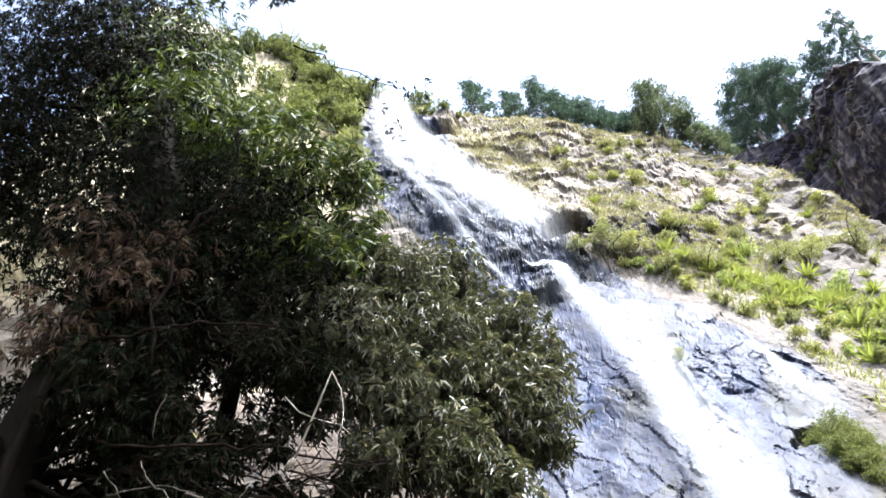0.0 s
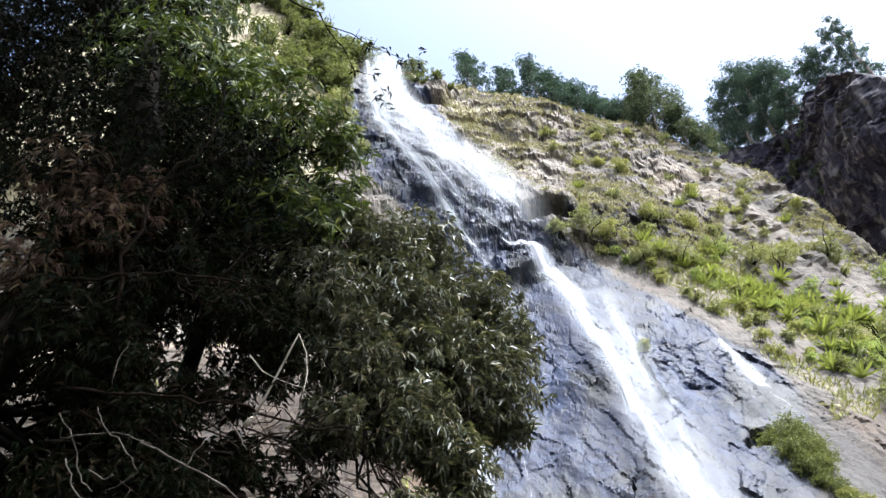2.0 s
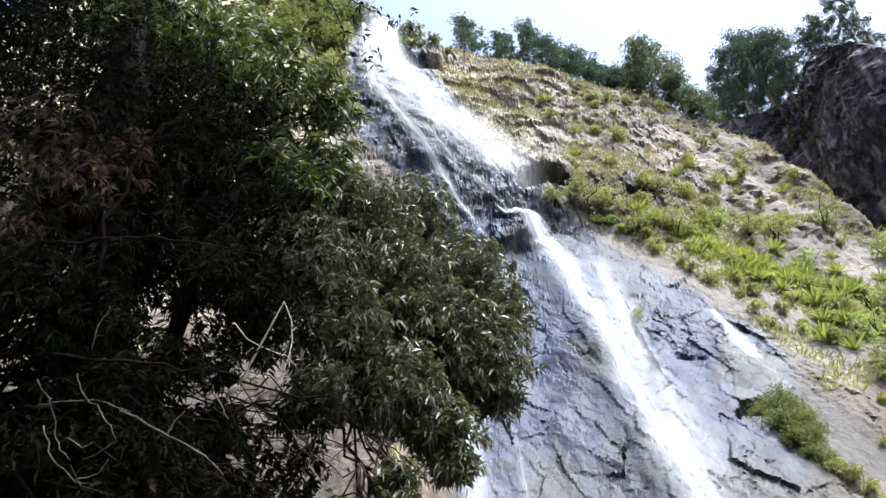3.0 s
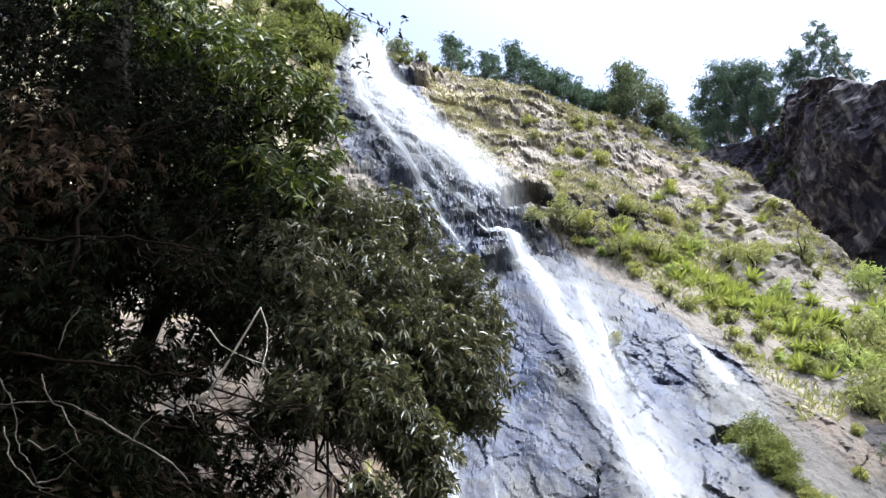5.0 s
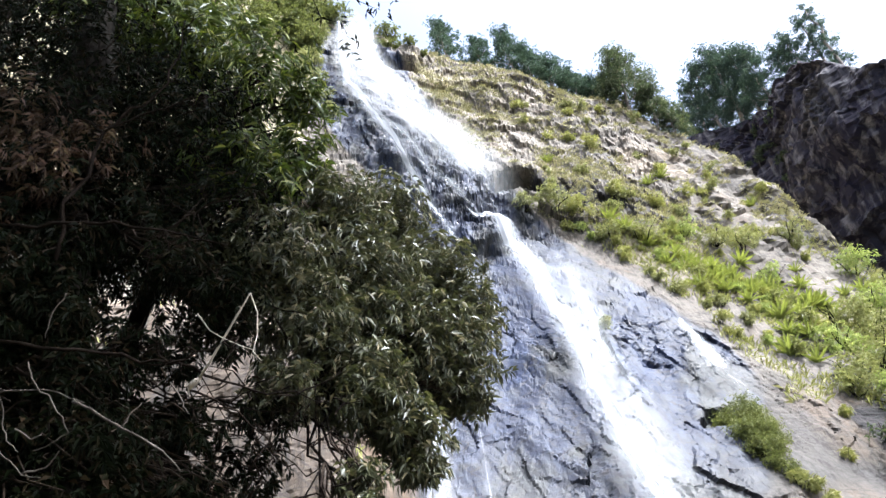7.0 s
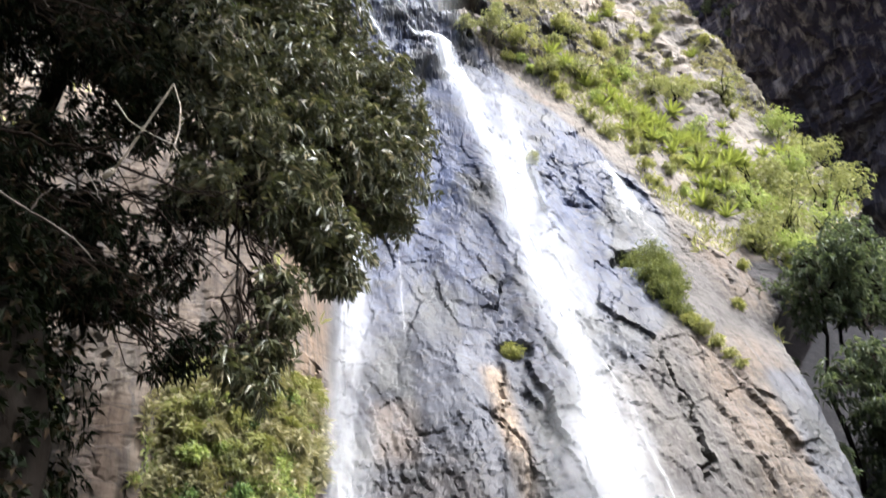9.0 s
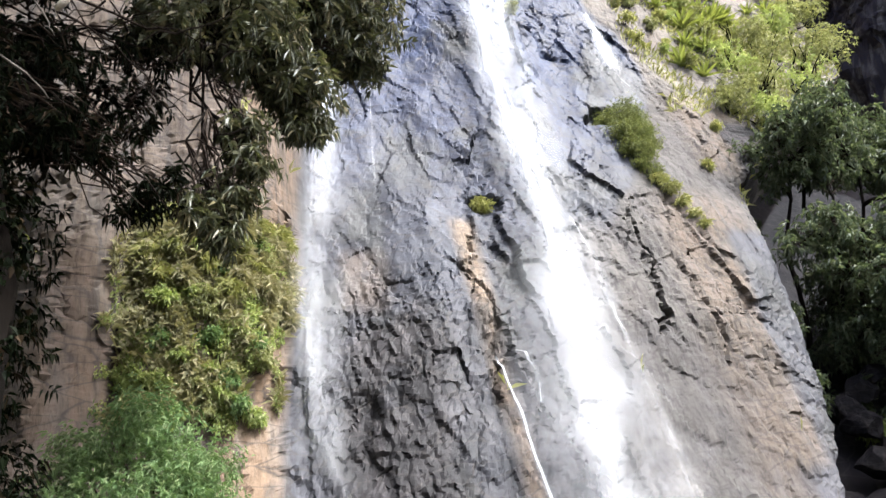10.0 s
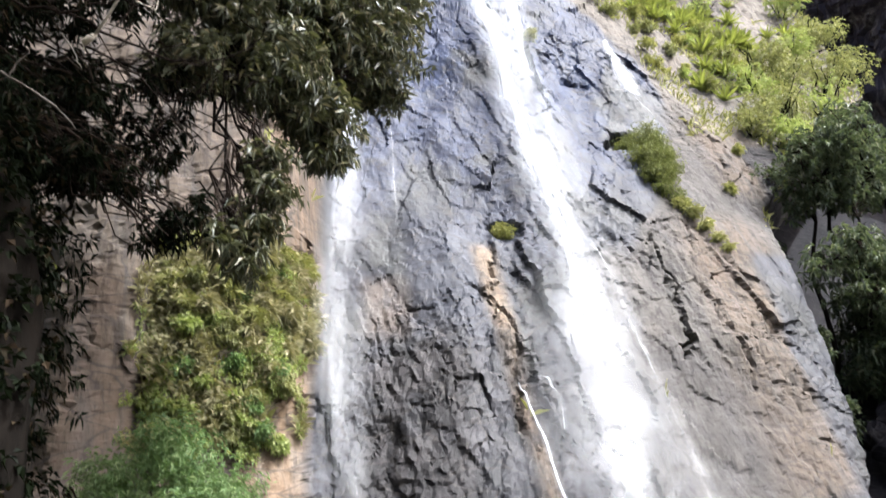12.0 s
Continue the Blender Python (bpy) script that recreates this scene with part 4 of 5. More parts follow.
def add_sprays(tree, rng, clumps, material, count):
    """The outermost sprays of leaves, one by one."""
    meshes = []
    for _ in range(4):
        start, ways = rosettes(rng, np.zeros((1, 3)), np.array([[0, 0, 1.0]]), 11)
        ways = ways + np.array([0, 0, -0.3])
        meshes.append(leaves("leaf_spray", rng, start, ways, 0.22 * rng.uniform(0.7, 1.15, 11), 0.05, material, 0.3))
    for k in range(count):
        x, y, z, r = clumps[k % len(clumps)]
        d = unit(rng.normal(0, 1, 3) + np.array([0.2, -0.9, 0.2]))
        ob = part_of(tree, "leaf_spray", meshes[k % 4])
        ob.matrix_basis = Matrix.Translation(np.array([x, y, z]) + d * r * rng.uniform(0.95, 1.15)) @ pose(0, 0, 0, rng.uniform(-50, 50), rng.uniform(-50, 50), rng.uniform(0, 360))


rng = np.random.default_rng(11)
FORKS = [TRUNK[5], TRUNK[6], TRUNK[7], TRUNK[8], (-3.6, 11.5, 9.5), (-3.4, 12.0, 11.5), (-2.6, 12.6, 9.0)]
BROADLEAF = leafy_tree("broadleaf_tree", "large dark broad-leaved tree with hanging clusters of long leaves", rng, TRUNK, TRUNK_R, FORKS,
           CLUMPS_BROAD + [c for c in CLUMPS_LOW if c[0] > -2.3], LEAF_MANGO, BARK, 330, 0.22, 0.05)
for line, r in (([(-5.54, 8.9, 9.3), (-5.34, 8.9, 12.0), (-4.42, 8.9, 13.15), (-4.35, 8.9, 15.0)], 0.05), ([(-5.34, 8.9, 12.0), (-4.87, 8.9, 12.3), (-4.05, 8.9, 12.65), (-3.2, 8.9, 12.85)], 0.03),
                ([(-6.5, 8.8, 10.0), (-5.2, 8.8, 9.9), (-3.97, 8.8, 9.6), (-3.0, 8.8, 9.2)], 0.045), ([(-5.94, 8.8, 7.9), (-4.5, 8.8, 7.55), (-3.57, 8.8, 7.3), (-2.7, 8.8, 7.6)], 0.04),
                ([(-5.34, 8.9, 12.0), (-6.1, 8.9, 12.8), (-7.16, 8.9, 14.65)], 0.03), ([(-3.97, 8.8, 9.6), (-3.43, 8.8, 10.0), (-2.5, 8.8, 10.25)], 0.025),
                ([(-3.86, 9.5, 7.8), (-3.0, 9.5, 7.35), (-2.1, 9.5, 7.05), (-1.46, 9.5, 7.35)], 0.03), ([(-3.56, 9.5, 7.3), (-2.83, 9.5, 6.9), (-1.9, 9.5, 5.9)], 0.025)):
    fine = [p for a, b in zip(line, line[1:]) for p in list(bent(a, b, rng, 6, 0, 0.03))[:-1]] + [np.array(line[-1])]
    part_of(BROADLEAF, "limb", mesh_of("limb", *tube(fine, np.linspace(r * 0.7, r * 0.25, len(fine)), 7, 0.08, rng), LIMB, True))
    for _ in range(9):
        start = fine[rng.integers(2, len(fine))]
        twig = bent(start, start + rng.normal(0, 0.35, 3) * np.array([1, 0.5, 1]), rng, 5, 0, 0.1)
        part_of(BROADLEAF, "twig", mesh_of("twig", *tube(twig, np.linspace(0.012, 0.004, 5), 5), LIMB, True))
tangle = []
for _ in range(70):
    start = np.array([rng.uniform(-5.4, -1.8), rng.uniform(11.2, 12.6), rng.uniform(6.0, 10.4)])
    reach = rng.uniform(0.5, 1.4) * unit(np.array([rng.uniform(-1, 1), rng.normal(0, 0.2), rng.normal(0, 0.45)]))
    tangle.append(tube(bent(start, start + reach, rng, 6, 0.0, 0.12), np.linspace(0.018, 0.005, 6), 4))
tagged(part_of(BROADLEAF, "twig_work", mesh_of("twig_work", *joined(tangle), LIMB)), kind="stuff")
add_sprays(BROADLEAF, rng, CLUMPS_BROAD, LEAF_MANGO, 260)
# unseen tree added behind the camera to carry the shading crown
BEHIND = [(-4.5, -3.5, -0.3), (-4.2, -2.6, 5.0), (-4.0, -1.6, 10.0), (-3.4, 0.5, 15.0), (-2.8, 3.4, 19.0)]
leafy_tree("unseen_shading_tree", "unseen broad-leaved tree added overhead to shade the left trees", rng, BEHIND, 0.4, BEHIND[2:], CLUMPS_OVER, LEAF_MANGO, BARK, 180, 0.26, 0.062)
IVY = [(-4.7, 10.0, 1.0, 0.95), (-4.7, 9.9, 2.2, 0.9), (-4.6, 10.0, 3.4, 0.95), (-4.7, 10.0, 4.6, 1.0), (-5.0, 10.0, 5.8, 1.0), (-5.6, 10.0, 6.8, 0.9), (-5.9, 10.1, 8.0, 0.75), (-5.9, 10.0, 9.2, 0.6), (-6.1, 10.1, 10.3, 0.6), (-6.2, 9.9, 5.0, 1.0), (-6.2, 9.9, 3.0, 1.0)]
ivy = tagged(new("ivy"), "ivy clothing the trunk, shade put into its black-green colour", "ivy")
ivy_at, ivy_way = crown_points(rng, IVY, 260, 0.6)
ivy_at, ivy_way = rosettes(rng, ivy_at, ivy_way, 5)
part_of(ivy, "stem", mesh_of("stem", *tube(bent((-4.5, 9.3, -0.2), (-5.4, 9.4, 7.5), rng, 12, 0, 0.02), np.linspace(0.05, 0.02, 12), 6, 0.1, rng), BARK, True))
tagged(part_of(ivy, "foliage", leaves("foliage", rng, ivy_at, ivy_way, 0.14, 0.09, LEAF_SHADE_TONE)), kind="stuff")
LEAN = [(-8.8, 9.0, -0.3), (-8.5, 9.1, 4.0), (-8.0, 9.4, 8.0), (-7.2, 9.8, 12.0), (-6.9, 10.3, 16.5), (-7.4, 10.8, 20.0)]
# low left clumps of the broad-leaved tree also get the shade-toned leaves
leafy_tree("shade_tree", "tall dense tree, deep shade put into its small near-black leaves", rng, LEAN, 0.6, LEAN[2:], CLUMPS_SHADE + CLUMPS_DARK + [c for c in CLUMPS_LOW if c[0] < -2.3], LEAF_SHADE_TONE, BARK, 150, 0.2, 0.045)
CLUMPS_BROWN = [(-6.4, 9.3, 11.6, 0.9), (-7.0, 9.2, 12.8, 1.0), (-5.8, 9.6, 12.4, 0.7), (-7.4, 9.0, 10.6, 0.9)]
leafy_tree("withered_tree", "half-withered small tree with drooping rust-brown leaves", rng, [(-8.0, 8.6, -0.3), (-7.9, 8.7, 5.0), (-7.4, 8.9, 9.0), (-6.8, 9.2, 12.0)], 0.14, [(-7.4, 8.9, 9.0), (-6.8, 9.2, 12.0)], CLUMPS_BROWN, LEAF_BROWN, BARK, 110, 0.22, 0.04)
SLIM = [(-7.2, 12.4, -0.3), (-6.6, 12.3, 6.0), (-5.4, 12.2, 12.0), (-5.0, 12.2, 16.0), (-6.0, 12.2, 20.0)]
leafy_tree("light_leaved_tree", "slender tree with narrow bright yellow-green leaves", rng, SLIM, 0.22, SLIM[2:], CLUMPS_LIGHT, LEAF_LIGHT, BARK, 100, 0.34, 0.05)


def blades(rng, x, y, z, length, width, material, name, lean=0.5):
    n = len(x)
    way = rng.normal(0, lean, (n, 3)) + np.array([0, -0.25, 1.0])
    return leaves(name, rng, np.stack([x, y, z], 1), way, length * rng.uniform(0.5, 1.2, n), width, material, 0.25)


def build_slope_grass():
    """Grass and low growth wherever earth lies on the cliff."""
    rng = np.random.default_rng(5)
    x, z = rng.uniform(-24, 28, 150000), rng.uniform(2, 74, 150000)
    wet, earth, tan, black = zones(x, z)
    keep = (wet < 0.3) & (earth + 0.8 * rough_noise(x * 0.8, z * 0.8, 77) > 0.42) & (x < np.interp(z, RIDGE_Z, RIDGE_X) + 1.5)
    x, z = x[keep], z[keep]
    keep = z < 33 + 3 * rough_noise(x * 0.3, z * 0.3, 78)
    x, z = x[keep], z[keep]
    ob = new("slope_grass", blades(rng, x, cliff_y(x, z) + 0.03, z, 0.55, 0.05, GRASS, "slope_grass"))
    return tagged(ob, "dry yellow-green grass on the cliff's earthy ledges", "grass", kind="stuff")


def build_dry_tufts():
    """Sparse olive and straw tufts on the steep upper slope."""
    rng = np.random.default_rng(6)
    x, z = rng.uniform(-2, 25, 9000), rng.uniform(32, 57, 9000)
    wet, earth, tan, black = zones(x, z)
    keep = (wet < 0.25) & (0.6 * earth + rough_noise(x * 0.35, z * 0.4, 79) + rng.uniform(-0.3, 0.3, 9000) > 0.3) & (tan < 0.6) & (x < np.interp(z, RIDGE_Z, RIDGE_X) + 1)
    x, z = np.repeat(x[keep], 16), np.repeat(z[keep], 16)
    x, z = x + rng.normal(0, 0.14, len(x)), z + rng.normal(0, 0.06, len(x))
    ob = new("dry_tufts", blades(rng, x, cliff_y(x, z) + 0.02, z, 0.36, 0.035, STRAW, "dry_tufts", 0.7))
    return tagged(ob, "olive and straw grass tufts on the steep rocky slope", "grass", kind="stuff")


def agave_leaf():
    """One stiff channelled blade, a metre long, along x."""
    verts, faces = [], []
    for s, w in ((0.0, 0.05), (0.3, 0.085), (0.65, 0.068), (0.88, 0.035), (1.0, 0.004)):
        drop = 0.16 * s * s
        verts += [(s, -w, 0.035 - drop), (s, 0, -drop), (s, w, 0.035 - drop)]
    for k in range(4):
        for c in range(2):
            a = k * 3 + c
            faces.append([a, a + 3, a + 4, a + 1])
    return mesh_of("leaf", verts, faces, AGAVE)


def agave(rng, leaf, count=26):
    """One rosette of stiff pointed leaves."""
    plant = tagged(new("agave"), "yellow-green agave rosette growing on the rocky slope", "agave", "agaves on the slope")
    for k in range(count):
        ob = part_of(plant, "leaf", leaf)
        ob.matrix_basis = pose(0, 0, 0, 0, -(8 + 72 * k / count), math.degrees(k * 2.4)) @ Matrix.Scale(rng.uniform(0.8, 1.1), 4)
    return plant


def build_agaves():
    rng = np.random.default_rng(8)
    leaf = agave_leaf()
    models = [agave(rng, leaf) for _ in range(3)]
    spots = [(13.7, 25.4), (14.9, 25.1), (15.9, 24.3), (16.5, 21.4), (17.4, 21.0), (18.1, 23.0), (16.9, 22.8), (17.6, 24.6), (15.6, 19.6), (16.6, 19.0),
             (12.6, 27.6), (13.3, 28.4), (14.3, 27.2), (15.3, 27.8), (16.2, 26.8), (11.2, 31.0), (10.6, 32.4), (14.2, 31.2), (18.6, 26.4), (19.4, 24.2),
             (20.3, 26.8), (8.0, 39.2), (15.6, 38.0), (14.4, 36.9), (21.6, 36.2), (21.0, 28.6), (22.8, 26.2), (17.6, 29.0), (13.0, 30.0), (24.5, 27.0)]
    spots += [(12.2 + 0.93 * k + rng.uniform(-0.4, 0.4), 28.2 - 0.55 * k + rng.uniform(-1.6, 1.6)) for k in range(10)]
    spots += [(15.0 + 0.8 * k + rng.uniform(-0.4, 0.4), 27.5 - 0.5 * k + rng.uniform(-1.2, 1.2)) for k in range(8)]
    for k, (x, z) in enumerate(spots):
        size = rng.uniform(0.75, 1.15)
        m = Matrix.Translation((x, surface(x, z) - 0.05, z)) @ pose(0, 0, 0, rng.uniform(5, 35), rng.uniform(-12, 12), rng.uniform(0, 360)) @ Matrix.Scale(size, 4)
        if k < 3:
            models[k].matrix_world = m
        else:
            copy_thing(models[k % 3], m).scale = (size,) * 3


def build_bush(rng, x, z, size, material, label, name="bush", count=900, length=0.2, width=0.07):
    y = surface(x, z)
    bush = tagged(new(name), label, "bush")
    bush.location = (x, y, z)
    stems = []
    for _ in range(6):
        tip = rng.normal(0, 0.4, 3) * size + np.array([0, -0.3 * size, 0.5 * size])
        stems.append(tube(bent((0, 0.1, -0.1), tip, rng, 5), np.linspace(0.03, 0.008, 5) * max(size, 0.5), 5))
    tagged(part_of(bush, "stem_work", mesh_of("stem_work", *joined(stems), BARK)), kind="stuff")
    data = bushy(rng, (0, -0.25 * size, 0.2 * size), size, int(count * size ** 1.3), length, width, material, "foliage", 0.85)
    tagged(part_of(bush, "foliage", data), kind="stuff")
    return bush


def build_slope_bushes():
    rng = np.random.default_rng(14)
    rows = [(5.6, 33.2, 1.1, LEAF_BUSH), (7.6, 33.4, 1.5, LEAF_BUSH), (9.0, 33.0, 1.2, GRASS), (10.2, 30.6, 1.0, LEAF_BUSH), (12.0, 30.0, 1.3, LEAF_BUSH),
            (15.0, 31.4, 1.2, LEAF_VINE), (16.6, 30.4, 1.3, LEAF_BUSH), (18.6, 30.6, 1.5, LEAF_BUSH), (22.0, 31.8, 1.4, LEAF_BUSH), (18.8, 27.4, 1.1, LEAF_VINE),
            (19.6, 22.2, 1.7, LEAF_BUSH), (20.8, 20.6, 1.9, LEAF_BUSH), (22.6, 23.6, 1.8, LEAF_VINE), (24.6, 24.6, 2.0, LEAF_BUSH), (17.8, 17.8, 1.4, LEAF_BUSH),
            (19.4, 18.4, 1.7, LEAF_BUSH), (17.0, 16.6, 1.2, LEAF_BUSH), (18.4, 16.2, 1.5, LEAF_VINE), (20.2, 17.0, 1.6, LEAF_BUSH), (22.0, 19.0, 1.9, LEAF_VINE), (21.4, 22.0, 1.6, LEAF_BUSH), (23.8, 21.2, 2.0, LEAF_BUSH), (18.4, 20.0, 1.4, LEAF_VINE), (25.8, 22.6, 2.0, LEAF_BUSH), (26.0, 26.4, 1.8, LEAF_BUSH), (14.0, 34.2, 1.0, GRASS), (11.6, 35.0, 0.9, GRASS), (11.2, 41.2, 1.0, GRASS), (25.2, 29.0, 1.5, LEAF_VINE)]
    for x, z, size, material in rows:
        build_bush(rng, x, z, size, material, "leafy green bush on the sunny slope", count=700)
    for _ in range(40):
        x, z = rng.uniform(7, 24), rng.uniform(30, 48)
        build_bush(rng, x, z, rng.uniform(0.4, 0.8), LEAF_BUSH if rng.random() < 0.6 else GRASS, "small tufted bush between the rocks", count=500)
    for _ in range(70):
        z = rng.uniform(19, 33)
        x = rng.uniform(0, 7.5) + float(np.interp(z, [18, 21, 25, 28.5, 31, 33], [14.5, 13.2, 11.6, 10.2, 8.6, 7.0]))
        build_bush(rng, x, z, rng.uniform(0.3, 0.65), (LEAF_BUSH, LEAF_VINE, GRASS)[rng.integers(0, 3)], "low green undergrowth between the agaves", "undergrowth", 700, 0.2, 0.06)
    moss = tagged(new("bush"), "tall mossy green bush hanging under the rock ledge", "bush")
    moss.location = (10.7, surface(10.7, 13.6), 13.6)
    lobes = []
    for x, z, s in ((10.5, 15.3, 0.55), (11.1, 15.4, 0.6), (11.5, 14.9, 0.5), (10.3, 14.6, 0.65), (11.0, 14.6, 0.7), (11.5, 14.1, 0.5), (10.3, 13.8, 0.6), (10.9, 13.8, 0.65), (11.3, 13.3, 0.5), (10.4, 13.0, 0.55), (10.9, 12.9, 0.55), (10.7, 12.2, 0.45), (11.0, 11.8, 0.35)):
        lobes.append((x - 10.7, surface(x, z) - 0.25 - moss.location.y, z - 13.6, s))
    stems = [tube(bent((0, 0.2, -0.3), (x, y, z), rng, 5), np.linspace(0.03, 0.01, 5), 5) for x, y, z, s in lobes]
    tagged(part_of(moss, "stem_work", mesh_of("stem_work", *joined(stems), BARK)), kind="stuff")
    at, way = crown_points(rng, lobes, 900)
    start, ways = rosettes(rng, at, way, 5)
    tagged(part_of(moss, "foliage", leaves("foliage", rng, start, ways, 0.11 * rng.uniform(0.6, 1.2, len(start)), 0.045, LEAF_MOSS, 0.2)), kind="stuff")
    for x, z, s in ((11.0, 11.3, 0.4), (11.3, 10.9, 0.4), (11.6, 10.4, 0.35), (11.9, 9.9, 0.3), (12.1, 9.5, 0.25), (4.3, 9.6, 0.5), (7.2, 20.8, 0.5), (15.2, 15.0, 0.4), (13.8, 12.6, 0.35)):
        build_bush(rng, x, z, s, GRASS, "tuft of yellow-green grass on a wet ledge", "grass_tuft", 1500, 0.22, 0.02)


def build_left_hill():
    rng = np.random.default_rng(19)
    for _ in range(64):
        z = rng.uniform(50, 74)
        edge = float(np.interp(z, RIDGE_Z, RIDGE_X))
        x = edge + 0.6 - abs(rng.normal(0, 3.5)) if z > 58 else rng.uniform(-16, -8)
        build_bush(rng, x, z, rng.uniform(1.2, 2.3), LEAF_MOSS, "leafy shrub covering the hillside", "hill_bush", 330, 0.34, 0.13)


def build_flank_shrubs():
    """Shrubs on the shaded flank of the spur."""
    rng = np.random.default_rng(21)
    for _ in range(38):
        z = rng.uniform(3.0, 12.5)
        x = rng.uniform(0.9, 3.2) + float(np.interp(z, RIDGE_Z, RIDGE_X))
        build_bush(rng, x, z, rng.uniform(0.5, 1.0), LEAF_GULLY, "grey-green shrub on the shaded flank of the spur", "shrub", 600, 0.22, 0.08)


def build_fall_shrubs():
    """Shrubs on both sides of the water's lip."""
    rng = np.random.default_rng(20)
    for x, z, s in ((-7.6, 55, 1.2), (-8.2, 52, 1.4), (-7.8, 50, 1.2), (-7.4, 47.5, 1.2), (-6.9, 45, 1.1), (-6.3, 43, 1.0), (-8.8, 48.5, 1.5), (-2.4, 55.8, 0.8), (-1.4, 56, 0.9), (-0.4, 55.4, 0.8), (0.4, 54.6, 0.6), (-3.0, 56.6, 0.6)):
        build_bush(rng, x, z, s, LEAF_MOSS if x > -5 else LEAF_BUSH, "olive shrub beside the lip of the waterfall", "shrub", 600, 0.24, 0.08)


def conifer(rng, height, spread, material, name, label, bare=0.3, lean=0.0):
    """A tree with a thin trunk, side limbs and needle clumps."""
    tree = tagged(new(name), label, "tree", "trees on the skyline")
    trunk = bent((0, 0, -0.4), (lean * height, 0, height), rng, 8, 0, 0.015)
    part_of(tree, "trunk", mesh_of("trunk", *tube(trunk, np.linspace(0.16, 0.03, 8) * height / 8, 7, 0.05, rng), PINE_BARK, True))
    limbs, clumps = [], []
    for k in range(26):
        h = bare + (1 - bare) * (k + rng.random()) / 26
        start = trunk[0] + (trunk[-1] - trunk[0]) * h
        turn = k * 2.4
        reach = spread * (1.05 - 0.75 * (h - bare) / (1 - bare)) * rng.uniform(0.5, 1.1)
        tip = start + np.array([math.cos(turn) * reach, math.sin(turn) * reach, reach * rng.uniform(0.0, 0.5)])
        limbs.append(tube(bent(start, tip, rng, 4), np.linspace(0.045, 0.012, 4), 4))
        clumps.append((*tip, 0.35 * spread * rng.uniform(0.7, 1.2)))
        clumps.append((*(start * 0.4 + tip * 0.6), 0.25 * spread))
    tagged(part_of(tree, "limb_work", mesh_of("limb_work", *joined(limbs), PINE_BARK)), kind="stuff")
    at, way = crown_points(rng, clumps, 75, 0.2)
    start, ways = rosettes(rng, at, way, 5)
    data = leaves("crown", rng, start, ways, 0.26 * rng.uniform(0.6, 1.2, len(start)), 0.075, material, 0.15)
    tagged(part_of(tree, "crown", data), kind="stuff")
    return tree


def build_skyline():
    rng = np.random.default_rng(23)
    rows = [(2.9, 46, 6.6, 1.8, "pine_tree"), (5.9, 47, 5.6, 1.7, "pine_tree"), (8.4, 46.5, 7.0, 1.9, "pine_tree"), (9.8, 47, 5.2, 1.9, "pine_tree"), (11.4, 48, 4.6, 1.9, "pine_tree"),
            (13.0, 48.5, 4.2, 1.8, "pine_tree"), (14.4, 48.5, 3.8, 1.7, "pine_tree"), (16.8, 50, 6.9, 2.7, "broad_tree"), (15.6, 49.5, 4.2, 2.0, "broad_tree"), (18.4, 50.5, 4.6, 1.9, "broad_tree"), (19.5, 50, 3.4, 1.5, "broad_tree")]
    for x, y, height, spread, name in rows:
        label = "dark green pine on the skyline" if name == "pine_tree" else "round-crowned tree on the ridge against the sky"
        tree = conifer(rng, height * 1.18, spread, LEAF_PINE_HAZE if name == "pine_tree" else LEAF_GULLY, name, label, 0.3 if name == "pine_tree" else 0.12, -0.09 if name == "pine_tree" else 0.0)
        top = float(np.interp(-x, [-v for v in RIDGE_X[9:]][::1], RIDGE_Z[9:])) + 0.2
        tree.location = (x, float(base_y(np.array([x]), np.array([top]))[0]) + 0.6, top)
    for u, off, height, spread in ((0.0, 2.0, 10, 2.6), (0.05, 3.0, 13, 3.0), (0.11, 2.5, 15, 3.2), (0.17, 3.0, 16, 3.4), (0.22, 3.5, 15, 3.2), (0.27, 3.0, 13, 3.0), (0.14, 5.0, 17, 3.0), (0.38, 4.0, 10, 2.2), (0.43, 4.5, 12, 2.0), (0.47, 4.0, 14, 1.8), (0.34, 4.0, 9, 2.2)):
        x, y = 33.0 + 18.0 * u + 0.91 * off, 73.0 - 40.0 * u + 0.41 * off
        z = float(gully_top(np.array([u]))[0]) - 1.8
        tree = conifer(rng, height, spread, LEAF_PINE_HAZE, "pine_tree", "tall dark pine above the gully wall", 0.12, -0.03)
        tree.location = (x, y, z)
    for k in range(16):
        u, down = rng.uniform(0.02, 0.3), rng.uniform(2, 14)
        z = float(gully_top(np.array([u]))[0]) - down
        x, y = gully_point(np.array([u]), np.array([z]))
        build_bush(rng, 0, 0, rng.uniform(0.5, 1.0), LEAF_GULLY, "grey-green shrub clinging to the gully wall", "shrub", 260, 0.4, 0.14).location = (float(x[0]), float(y[0]), z)


